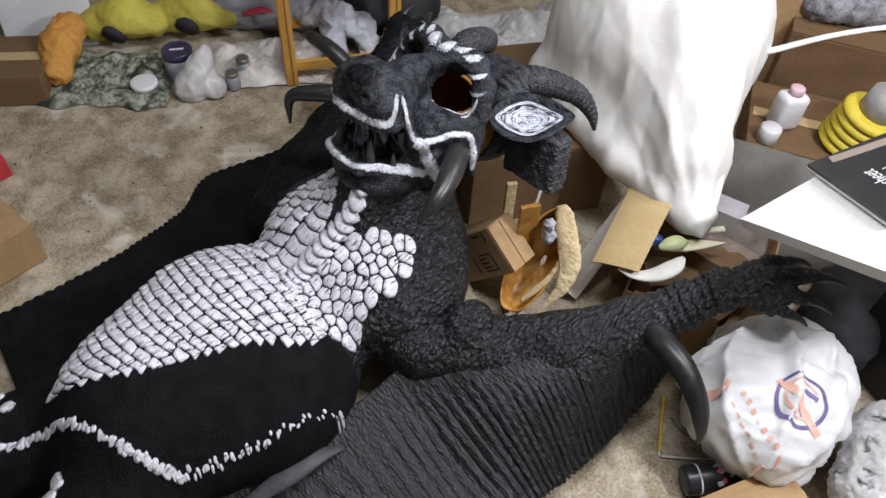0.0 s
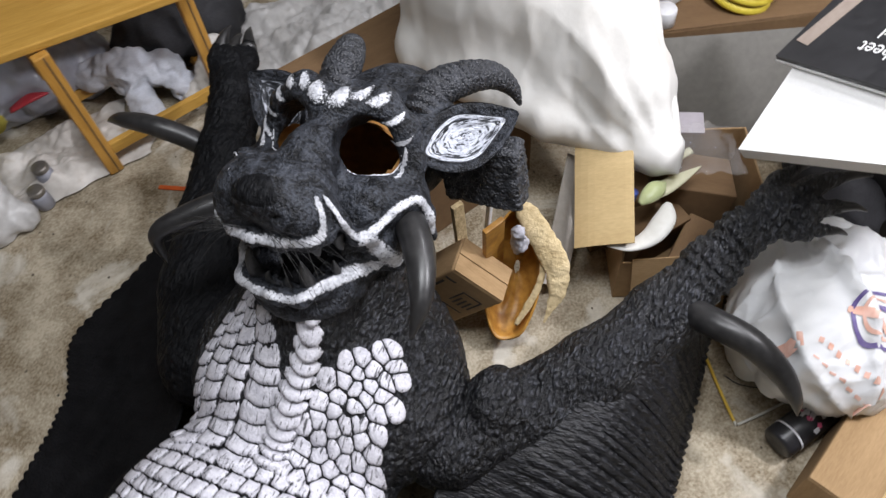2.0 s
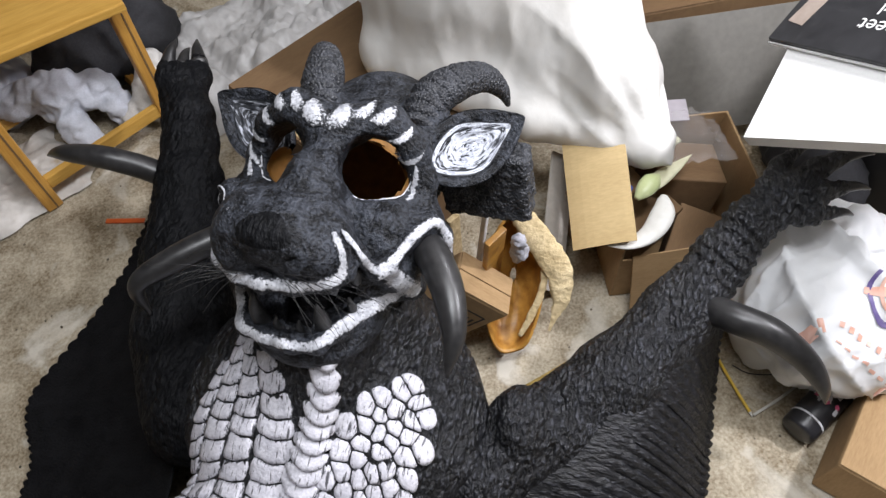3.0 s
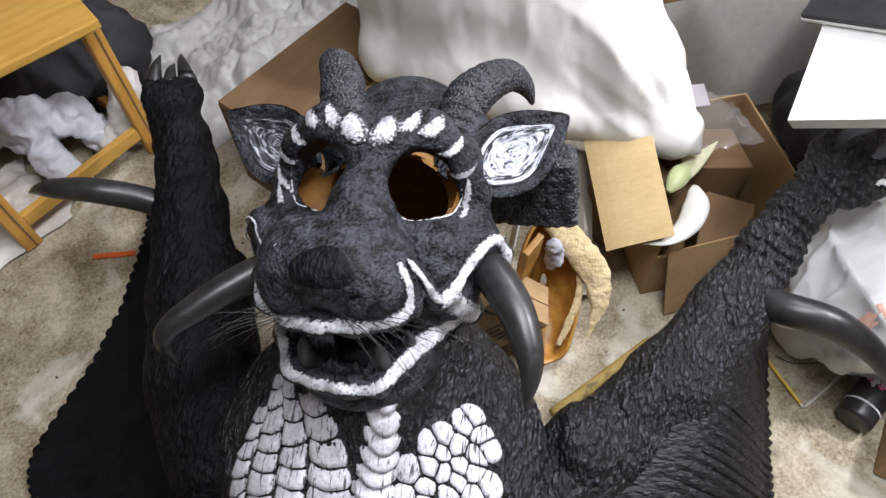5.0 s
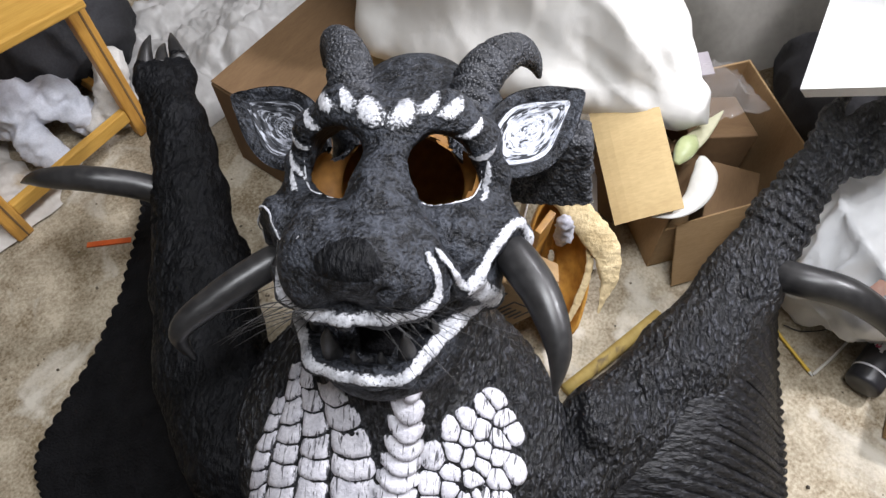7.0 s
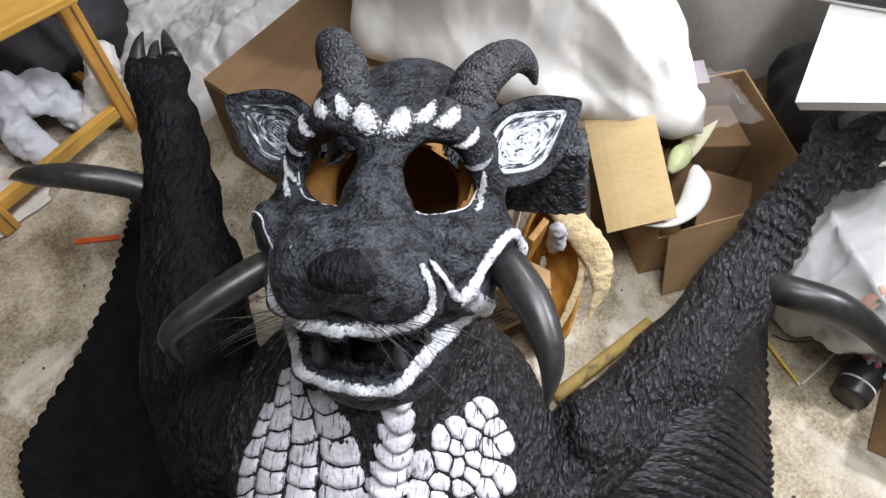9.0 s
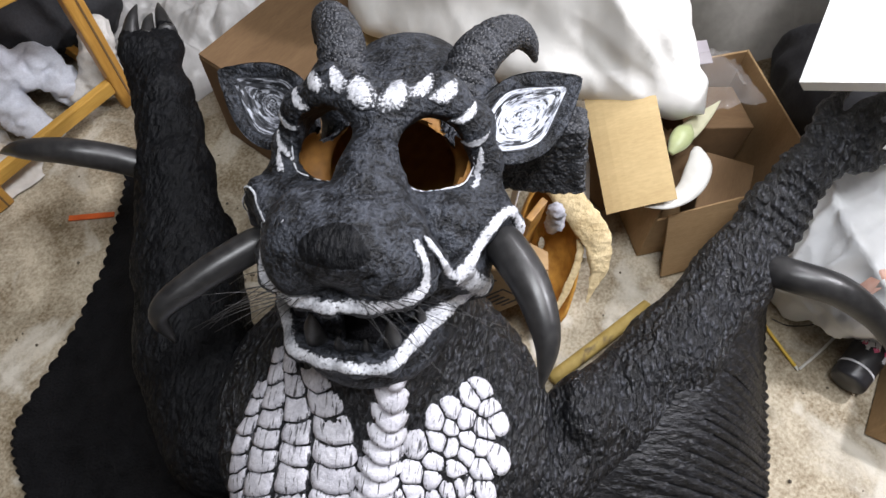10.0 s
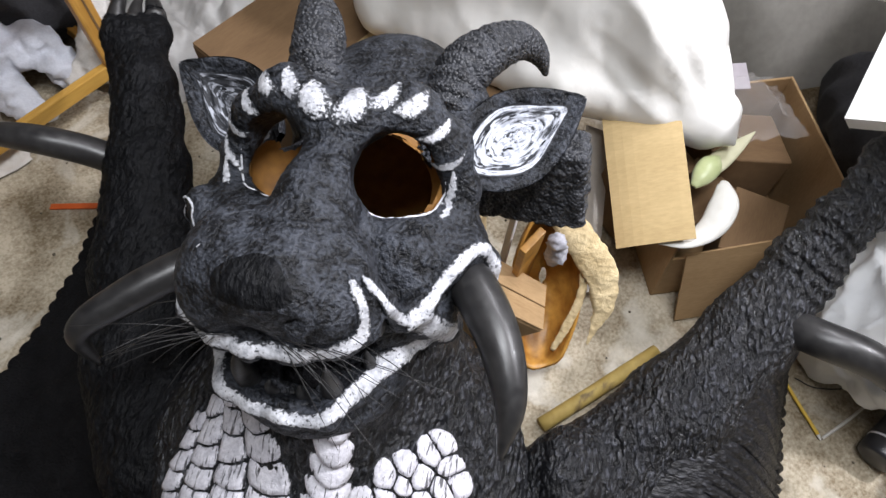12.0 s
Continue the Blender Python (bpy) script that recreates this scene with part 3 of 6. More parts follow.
dab((-0.014, -0.366, 0.714), (0, 0.8, 0.3), 0.040, 0.027, 60, "nose", skin_dark, "smooth dark nose pad")
lip_strip("mouth_corner", [(0.098, -0.316, 0.596), (0.110, -0.306, 0.560), (0.122, -0.296, 0.522), (0.134, -0.284, 0.492)], 0.0185, "white brushed mouth corner", 41, away=(0.30, -0.60, 0.73))
dab((-0.112, -0.312, 0.545), (-0.1, 0.3, 0.9), 0.014, 0.030, 39, "mouth_corner", dry_paint, "white brushed mouth corner")
for s in (-1, 1):
    for k, (x, y, z, w, h, lean) in enumerate([(0.021, -0.164, 0.70, 0.0155, 0.027, 0.35), (0.049, -0.148, 0.694, 0.0095, 0.025, 0.45), (0.073, -0.145, 0.684, 0.0100, 0.025, 0.6),
                                               (0.096, -0.152, 0.660, 0.0068, 0.024, 0.42), (0.111, -0.164, 0.636, 0.0052, 0.025, 0.32), (0.119, -0.180, 0.612, 0.0050, 0.025, 0.25), (0.118, -0.200, 0.590, 0.0045, 0.022, 0.2)]):
        way = Vector((s * lean, 1.0, -0.25 * lean))
        dab((s * x - 0.004, y, z), way, w, h, 7 * s + k, bend=-0.25 * s)
    rim = onto(head_field, [eye_point(s, radians(q), 0.044, 0.046) for q in range(-165, -4, 8)], 0.0)
    part("eye_rim", sweep([(*q, 0.0011 + 0.0008 * noise.noise(Vector((k * 0.8, s, 0)))) for k, q in enumerate(rim)], 6, 2, wobble=0.8, seed=3), white_stroke, head, "thin white rim")
    # ears: a cupped leaf with a brushed lining
    verts, faces = [], []
    base, tip = Vector((s * 0.106, -0.122, 0.555)), Vector((0.230, 0.002, 0.562) if s > 0 else (-0.246, -0.032, 0.556))
    axis = (tip - base)
    face_way = Vector((s * 0.1, -0.55, 0.80)).normalized()
    face_way = (face_way - axis * face_way.dot(axis) / axis.length_squared).normalized()
    across = axis.cross(face_way).normalized() * s

    def ear_point(f, g, lift):
        wide = 0.055 * (math.sin(math.pi * min(1, f ** 0.9 * 0.93 + 0.06)) ** 0.8) * (1 if f < 0.97 else 0.5)
        p = base + axis * f + across * (g * wide) + face_way * (-0.024 * (1 - g * g) * math.sin(math.pi * f) + 0.012 * f + lift)
        return p

    for side, lift in ((0, 0.005), (1, -0.007)):
        for i in range(25):
            for j in range(15):
                g = j / 7 - 1
                p = ear_point(i / 24, g, lift if abs(j - 7) < 7 else 0)
                if side == 0:
                    p += face_way * (0.0022 * math.sin(abs(g) * 17) + 0.0016 * noise.noise(p * 90))
                verts.append(p)
    for side in range(2):
        o = side * 25 * 15
        for i in range(24):
            for j in range(14):
                q = (o + i * 15 + j, o + i * 15 + j + 1, o + (i + 1) * 15 + j + 1, o + (i + 1) * 15 + j)
                faces.append(q if (side == 0) == (s > 0) else q[::-1])
    ear_mesh = mesh_of("ear", verts, faces)
    bm = bmesh.new()
    bm.from_mesh(ear_mesh)
    bmesh.ops.remove_doubles(bm, verts=bm.verts[:], dist=0.0008)
    part("ear", bm, face_skin, head, "pointed black latex ear")
    # the lining: rings of brush strokes that follow the leaf's outline
    verts, faces, ring_at, turn_at, rings, seg = [], [], [], [], 22, 64
    for i in range(rings + 1):
        for k in range(seg):
            r, a = i / rings, 2 * math.pi * k / seg
            f = 0.47 + 0.43 * r * math.cos(a)
            g = 0.74 * r * math.sin(a) * (1 + 0.05 * noise.noise(Vector((math.cos(a) * 2, math.sin(a) * 2, s * 3))))
            g *= 1 - 0.25 * max(0.0, math.cos(a)) * r
            verts.append(ear_point(f, g, 0.0072 + 0.0011 * math.sin(r * 24 + 2.5 * noise.noise(Vector((math.cos(a) * 2, math.sin(a) * 2, r * 3))))))
            ring_at.append(r)
            turn_at.append(k / seg * 2 if k <= seg / 2 else 2 - k / seg * 2)
    for i in range(rings):
        for k in range(seg):
            q = (i * seg + k, (i + 1) * seg + k, (i + 1) * seg + (k + 1) % seg, i * seg + (k + 1) % seg)
            faces.append(q if s > 0 else q[::-1])
    data = with_edge(with_edge(mesh_of("inner_ear", verts, faces), ring_at, "ring"), turn_at, "turn")
    part("inner_ear", data, ear_paint if s > 0 else ear_paint_thin, head, "white brushed ear lining" if s > 0 else "thinly brushed ear lining, white greyed for shade")
    # horns, tusks
    horn = [(s * 0.078, -0.055, 0.565, 0.031), (s * 0.088, 0.0, 0.578, 0.030), (s * 0.103, 0.05, 0.562, 0.0285), (s * 0.128, 0.110, 0.530, 0.025),
            (s * 0.150, 0.150, 0.495, 0.0205), (s * 0.172, 0.175, 0.448, 0.013), (s * 0.185, 0.180, 0.408, 0.004)]
    part("horn", sweep(horn, 26, 22, ridges=21, ridge=0.27, wobble=0.06, seed=5), horn_rough, head, "ridged black curved horn")
    t = (0.206, -0.418, 0.522) if s > 0 else (-0.242, -0.390, 0.466)
    low = 0.0 if s > 0 else 0.022
    tusk = [(s * 0.135, -0.245 - low, 0.555 - low, 0.020), (s * 0.152, -0.265 - low, 0.566 - low, 0.0245), (s * 0.5 * (0.165 + abs(t[0])), -0.315 - low, 0.566 - low, 0.0225),
            (s * (abs(t[0]) + 0.001), -0.372 - 0.3 * low, 0.552 - low, 0.0155), (t[0], t[1], t[2], 0.003)]
    if s < 0:
        tusk = [(*q[:3], q[3] * 0.84) for q in tusk]
    part("tusk", sweep(tusk, 20, 9), horn_black, head, "polished black curved tusk")
    for k, (x, y, z, r, h) in enumerate([(0.045, -0.388, 0.533, 0.0135, 0.056), (0.072, -0.352, 0.525, 0.009, 0.030), (0.016, -0.398, 0.535, 0.007, 0.018)]):
        x = s * x - 0.010
        part("tooth", sweep([(x, y, z - 0.014, r), (x, y, z + h * 0.5, r * 0.66), (x * 0.95, y + 0.004, z + h, 0.0015)], 10, 4), tooth_black, head)
    for k, (x, y, z, r, h) in enumerate([(0.062, -0.366, 0.628, 0.012, 0.042), (0.080, -0.335, 0.600, 0.011, 0.034), (0.036, -0.378, 0.628, 0.008, 0.020), (0.014, -0.382, 0.628, 0.008, 0.016)]):
        x = s * x - 0.010
        part("tooth", sweep([(x, y, z + 0.012, r), (x, y, z - h * 0.5, r * 0.7), (x, y + 0.002, z - h, 0.0015)], 10, 4), tooth_black, head)
    rng = random.Random(11 + s)
    for k in range(16):
        root = on_head([(s * rng.uniform(0.02, 0.085) - 0.012, -0.38, rng.uniform(0.632, 0.668))])[0]
        way = Vector((s * rng.uniform(0.3, 1.0), -rng.uniform(0.1, 0.5), rng.uniform(-0.5, 0.25))).normalized() * rng.uniform(0.04, 0.115)
        mid, end = Vector(root) + way * 0.5 + Vector((0, 0, 0.006)), Vector(root) + way
        part("whisker", sweep([(*root, 0.0005), (*mid, 0.0004), (*end, 0.00015)], 5, 4), horn_black, head)
part("tongue", sweep([(0, -0.27, 0.520, 0.03), (0, -0.33, 0.524, 0.034), (-0.004, -0.385, 0.522, 0.018)], 16, 6, 0.45), smooth_skin, head)

# a knobbly flap of carved skin behind the ear
FLAP_LOW, FLAP_HIGH = (0.08, -0.16, 0.30), (0.32, 0.06, 0.58)
cells = grid_of(FLAP_LOW, FLAP_HIGH, 0.0036)
a, b = Vector((0.125, -0.045, 0.455)), Vector((0.252, -0.052, 0.474))
along = (b - a).normalized()
down = Vector((0.05, -0.02, -0.10))
down = (down - along * down.dot(along)).normalized()
out = along.cross(down)
local = (cells - np.array((a + b) / 2 - down * 0.004)) @ np.array(Matrix((along, down, out)).transposed())
q = np.abs(local) - np.array((0.062, 0.054, 0.017))
flap = np.sqrt((np.maximum(q, 0) ** 2).sum(-1)) + np.minimum(q.max(-1), 0) - 0.008
rows = local[..., 1] / 0.0105
stagger = local[..., 0] / 0.0150 + 0.5 * (np.floor(rows) % 2)
flap = flap - 0.0045 * (np.abs(np.sin(np.pi * rows)) * np.abs(np.sin(np.pi * stagger))) ** 0.5
mane = nets("mane", flap, FLAP_LOW, 0.0036)
roughen(mane, 0.016, 0.0035)
part("mane", mane, horn_rough, head, "knobbly carved skin flap behind the ear")


# torso with neck, chest, belly and thighs
def torso_field(p):
    d = ball(p, (0, -0.39, 0.20), (0.262, 0.215, 0.193))
    d = blend(d, limb(p, [(0, -0.30, 0.26, 0.15), (0, -0.275, 0.40, 0.115), (0, -0.24, 0.48, 0.10)]), 0.09)
    d = blend(d, limb(p, [(0.015, -0.365, 0.44, 0.055), (0.0, -0.405, 0.33, 0.07)]), 0.05)
    d = blend(d, ball(p, (-0.01, -0.74, 0.135), (0.280, 0.255, 0.212)), 0.05)
    d = blend(d, ball(p, (0, -0.94, 0.15), (0.20, 0.19, 0.205)), 0.08)
    for s in (-1, 1):
        d = blend(d, limb(p, [(s * 0.10, -1.05, 0.13, 0.115), (s * 0.19, -1.35, 0.11, 0.10), (s * 0.22, -1.7, 0.09, 0.08)]), 0.05)
    d = carve(d, limb(p, [(-0.30, -0.595, 0.345, 0.03), (0, -0.59, 0.378, 0.034), (0.30, -0.565, 0.345, 0.03)]), 0.06)
    return d


TORSO_LOW, TORSO_HIGH, TORSO_STEP = (-0.34, -1.8, -0.008), (0.34, -0.12, 0.54), 0.0062
torso_mesh = nets("torso", near_field(lambda p: np.maximum(np.maximum(torso_field(p), 0.004 - hollow(p)), 0.004 - p[..., 2]), TORSO_LOW, TORSO_HIGH, TORSO_STEP), TORSO_LOW, TORSO_STEP)
fur = lambda c: np.clip((c[:, 1] + 0.62) / 0.08, 0.12, 1.0)
roughen(torso_mesh, 0.016, 0.0062, stretch=(1.3, 0.42, 0.5), ridged=True, where=fur)
roughen(torso_mesh, 0.07, 0.004, seed=4.0, where=fur)
bm = bmesh.new()
bm.from_mesh(torso_mesh)
bmesh.ops.delete(bm, geom=[f for f in bm.faces if f.calc_center_median().y < -0.585], context="FACES")
torso = part("torso", bm, skin, costume, "carved black latex chest and neck")
bm = bmesh.new()
bm.from_mesh(torso_mesh)
bmesh.ops.delete(bm, geom=[f for f in bm.faces if f.calc_center_median().y >= -0.585], context="FACES")
abdomen = part("abdomen", bm, smooth_skin, costume, "smooth black belly and thighs")


# arms with hands, claws and forearm spikes
ARMS = {1: [(0.24, -0.43, 0.165, 0.085), (0.36, -0.32, 0.165, 0.070), (0.46, -0.22, 0.19, 0.073), (0.545, -0.10, 0.235, 0.062), (0.605, 0.0, 0.290, 0.046), (0.64, 0.055, 0.330, 0.040), (0.68, 0.10, 0.355, 0.034)],
        -1: [(-0.24, -0.43, 0.19, 0.10), (-0.32, -0.31, 0.20, 0.092), (-0.365, -0.17, 0.24, 0.080), (-0.410, -0.03, 0.285, 0.062), (-0.440, 0.06, 0.31, 0.049), (-0.460, 0.11, 0.322, 0.047), (-0.485, 0.15, 0.33, 0.044)]}
FINGERS = {1: [[(0.68, 0.115, 0.365, 0.020), (0.735, 0.155, 0.385, 0.016), (0.775, 0.175, 0.40, 0.011), (0.825, 0.190, 0.405, 0.002)],
               [(0.685, 0.09, 0.36, 0.020), (0.745, 0.115, 0.37, 0.016), (0.785, 0.135, 0.37, 0.011), (0.835, 0.150, 0.358, 0.002)],
               [(0.68, 0.07, 0.345, 0.019), (0.735, 0.08, 0.35, 0.015), (0.775, 0.095, 0.345, 0.010), (0.815, 0.110, 0.33, 0.002)],
               [(0.655, 0.12, 0.36, 0.017), (0.68, 0.165, 0.37, 0.014), (0.71, 0.205, 0.37, 0.009), (0.745, 0.235, 0.36, 0.002)]],
           -1: [[(-0.465, 0.15, 0.325, 0.024), (-0.475, 0.20, 0.335, 0.021), (-0.49, 0.245, 0.345, 0.017), (-0.53, 0.318, 0.336, 0.002)],
                [(-0.505, 0.14, 0.335, 0.024), (-0.525, 0.175, 0.355, 0.021), (-0.533, 0.20, 0.366, 0.017), (-0.536, 0.262, 0.382, 0.002)],
                [(-0.485, 0.15, 0.345, 0.022), (-0.50, 0.19, 0.358, 0.018), (-0.508, 0.215, 0.36, 0.014), (-0.524, 0.275, 0.350, 0.002)]]}
SPIKES = {1: [(0.575, -0.085, 0.26, 0.026), (0.625, -0.115, 0.288, 0.027), (0.69, -0.135, 0.29, 0.0255), (0.75, -0.16, 0.265, 0.021), (0.785, -0.185, 0.235, 0.013), (0.80, -0.20, 0.205, 0.002)],
          -1: [(-0.43, -0.03, 0.285, 0.023), (-0.49, -0.03, 0.315, 0.024), (-0.56, -0.045, 0.350, 0.0225), (-0.63, -0.047, 0.348, 0.018), (-0.67, -0.043, 0.335, 0.011), (-0.70, -0.04, 0.318, 0.002)]}
for s in (-1, 1):
    pts = np.array(ARMS[s])[:, :3]
    low = tuple(np.maximum(pts.min(0) - 0.13, (-9, -9, 0.0)))

    def arm_field(p, s=s):
        field = limb(p, ARMS[s])
        field = blend(field, limb(p, [(*ARMS[s][1][:2], 0.07, 0.07), (*ARMS[s][3][:2], 0.08, 0.05)]), 0.05)
        if s > 0:
            field = blend(field, ball(p, (0.304, -0.352, 0.215), (0.052, 0.066, 0.070)), 0.022)
            field = carve(field, limb(p, [(0.262, -0.330, 0.262, 0.012), (0.252, -0.390, 0.262, 0.014), (0.262, -0.445, 0.245, 0.008)]), 0.012)
            field = carve(field, limb(p, [(0.345, -0.262, 0.250, 0.020), (0.362, -0.312, 0.250, 0.014), (0.376, -0.360, 0.245, 0.008)]), 0.014)
        for finger in FINGERS[s]:
            field = blend(field, limb(p, finger[:3]), 0.014)
        if s > 0:
            way = np.array(ARMS[1][6][:3]) - np.array(ARMS[1][3][:3])
            run = (p - np.array(ARMS[1][3][:3])) @ (way / np.linalg.norm(way))
            field = field - 0.0028 * np.clip((run - 0.05) / 0.04, 0, 1) * np.sin(run * 300 + 0.8 * np.sin(p[..., 2] * 60)) * np.clip((0.33 - run) / 0.05, 0, 1)
        return field

    field = near_field(arm_field, low, tuple(pts.max(0) + 0.13), 0.0046)
    arm_mesh = nets("arm", field, low, 0.0046)
    roughen(arm_mesh, 0.011, 0.0036, stretch=(1.1, 0.5, 0.8), ridged=True, seed=s, turn=-20 * s)
    roughen(arm_mesh, 0.06, 0.005, seed=s + 3.0)
    # right arm gets darker latex, with the head's shade in its colour
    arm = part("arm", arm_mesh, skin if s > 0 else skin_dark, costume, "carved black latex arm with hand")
    for finger in FINGERS[s]:
        a, b = np.array(finger[2]), np.array(finger[3])
        part("claw", sweep([tuple(a - (b - a) * 0.2), tuple(a), tuple(a * 0.5 + b * 0.5 + np.array((0, 0, 0.006, 0.001))), tuple(b)], 10, 5), horn_black, arm, "black pointed claw")
    part("spike", sweep(SPIKES[s], 18, 9), horn_black, arm, "large smooth black forearm spike")


part("tail_fin", sweep([(0.292, -0.69, 0.10, 0.004), (0.278, -0.745, 0.115, 0.018), (0.268, -0.81, 0.112, 0.024), (0.255, -0.90, 0.095, 0.012), (0.25, -0.93, 0.085, 0.004)], 14, 6, 0.4), grey_latex, costume, "flat grey latex fin")

# side membranes: ribbed skin from arm and flank to a scalloped edge on the floor
INNER = {1: [(0.600, -0.02, 0.318), (0.545, -0.115, 0.285), (0.462, -0.235, 0.245), (0.385, -0.340, 0.210), (0.268, -0.46, 0.175), (0.240, -0.62, 0.125), (0.19, -0.93, 0.08), (0.14, -1.15, 0.05)],
         -1: [(0.47, 0.02, 0.20), (0.42, -0.12, 0.20), (0.38, -0.24, 0.17), (0.33, -0.36, 0.15), (0.27, -0.50, 0.15), (0.235, -0.70, 0.12), (0.17, -0.95, 0.09), (0.14, -1.15, 0.06)]}
OUTER = {1: [(0.640, -0.03, 0.15), (0.646, -0.12, 0.085), (0.645, -0.26, 0.06), (0.638, -0.38, 0.052), (0.62, -0.48, 0.045), (0.575, -0.65, 0.035), (0.49, -0.88, 0.02), (0.36, -1.2, 0.012)],
         -1: [(0.66, 0.19, 0.03), (0.632, 0.02, 0.02), (0.63, -0.20, 0.015), (0.675, -0.43, 0.012), (0.60, -0.56, 0.012), (0.575, -0.70, 0.012), (0.565, -0.88, 0.012), (0.58, -1.1, 0.012)]}
for s in (-1, 1):
    a, b = smooth_line(INNER[s], 48), smooth_line(OUTER[s], 48)
    rows, cols = len(a), 64
    verts, faces = [], []
    for i in range(rows):
        on_arm = min(1.0, max(0.0, (4.4 - i / 48) / 0.8)) if s > 0 else 0.0
        for j in range(cols):
            f = j / (cols - 1)
            p = a[i] * (1 - f) + b[i] * f
            drop = max(0.0, a[i][2] - b[i][2])
            bulge = drop * ((1.0 * on_arm - 0.8 * (1 - on_arm)) * f * (1 - f))
            ribs = math.sin(i * 0.92 + 2.2 * noise.noise(Vector((i * 0.025, f * 1.6, s))) + 1.4 * f) + 0.45 * math.sin(i * 2.1 + 3 * f)
            wave = ribs * (0.45 + 0.55 * on_arm) * (0.0044 * min(1.0, max(0.0, (f - 0.25 * on_arm) / 0.35)) if s > 0 else 0.0007)
            hide = (0.6 - 1.7 * abs(noise.noise(Vector((p[0] * 60, p[1] * 95, 3))) + 0.5 * noise.noise(Vector((p[0] * 130, p[1] * 200, 1))))) * 0.0042 * on_arm * max(0.0, 1 - 1.25 * f)
            out = (0.009 * abs(math.sin(i * 0.55)) ** 0.7 + 0.005 * noise.noise(Vector((i * 0.06, s, 0)))) * max(0.0, 1 - (cols - 1 - j) / 3)
            fade = min(1.0, j / 5)
            p = p + np.array((out, 0, bulge + (wave + hide) * fade + 0.005 * noise.noise(Vector((p[0] * 9, p[1] * 9, s))) * fade))
            p[2] = max(p[2], 0.006)
            verts.append((s * p[0], p[1], p[2]))
    for i in range(rows - 1):
        for j in range(cols - 1):
            q = (i * cols + j, i * cols + j + 1, (i + 1) * cols + j + 1, (i + 1) * cols + j)
            faces.append(q[::-1] if s > 0 else q)
    ob = part("membrane", mesh_of("membrane", verts, faces), membrane_skin if s > 0 else smooth_skin, costume, "ribbed black latex membrane with scalloped edge" if s > 0 else "flat matte black membrane with scalloped edge")
    thick = ob.modifiers.new("thick", "SOLIDIFY")
    thick.thickness, thick.offset = 0.004, 1.0

# white scales on chest and belly, white trim along the flanks
PLAN_X, PLAN_Y = np.arange(-0.34, 0.341, 0.004), np.arange(-1.36, -0.30, 0.004)


def torso_heights():
    """The height of the torso's top over a grid of the plan."""
    p = np.stack([*np.meshgrid(PLAN_X, PLAN_Y, indexing="ij"), np.full((len(PLAN_X), len(PLAN_Y)), 0.56)], -1)
    for _ in range(45):
        p[..., 2] = np.maximum(p[..., 2] - np.maximum(torso_field(p), 0) * 0.8, 0.03)
    return p[..., 2]


TORSO_TOP = torso_heights()


def torso_points(x, y):
    """Points on the torso's top over points of the plan, and the way out of it there."""
    def height(x, y):
        u, v = np.clip((x - PLAN_X[0]) / 0.004, 0, len(PLAN_X) - 2), np.clip((y - PLAN_Y[0]) / 0.004, 0, len(PLAN_Y) - 2)
        i, j = u.astype(int), v.astype(int)
        a, b = u - i, v - j
        h = TORSO_TOP
        return (h[i, j] * (1 - a) + h[i + 1, j] * a) * (1 - b) + (h[i, j + 1] * (1 - a) + h[i + 1, j + 1] * a) * b

    e = 0.008
    n = np.stack([height(x - e, y) - height(x + e, y), height(x, y - e) - height(x, y + e), np.full(len(x), 2 * e)], -1)
    return np.stack([x, y, height(x, y)], -1), n / np.linalg.norm(n, axis=1, keepdims=True)


def cell_round(seed, others, reach, gap):
    """The ground that is nearer to a seed than to its neighbours, as a polygon round it, drawn in by a gap."""
    poly = [(seed[0] + reach[0] * math.cos(2 * math.pi * k / 12), seed[1] + reach[1] * math.sin(2 * math.pi * k / 12)) for k in range(12)]
    for ox, oy in others:
        nx, ny = ox - seed[0], oy - seed[1]
        size = math.hypot(nx, ny)
        if size < 1e-5 or size > 2.6 * max(reach):
            continue
        nx, ny = nx / size, ny / size
        lim = seed[0] * nx + seed[1] * ny + size / 2 - gap
        out = []
        for (ax, ay), (bx, by) in zip(poly, poly[1:] + poly[:1]):
            da, db = ax * nx + ay * ny - lim, bx * nx + by * ny - lim
            if da <= 0:
                out.append((ax, ay))
            if da * db < 0:
                out.append((ax + (bx - ax) * da / (da - db), ay + (by - ay) * da / (da - db)))
        poly = out
        if len(poly) < 3:
            return []
    return poly


def rounded_ring(poly, n=16):
    """A closed outline resampled to n points with its corners taken off."""
    p = np.array(poly)
    p = np.stack([p * 0.90 + np.roll(p, -1, 0) * 0.10, p * 0.10 + np.roll(p, -1, 0) * 0.90], 1).reshape(-1, 2)
    q = np.vstack([p, p[:1]])
    run = np.concatenate([[0], np.cumsum(np.linalg.norm(np.diff(q, axis=0), axis=1))])
    at = np.linspace(0, run[-1], n, endpoint=False)
    return np.stack([np.interp(at, run, q[:, 0]), np.interp(at, run, q[:, 1])], -1)


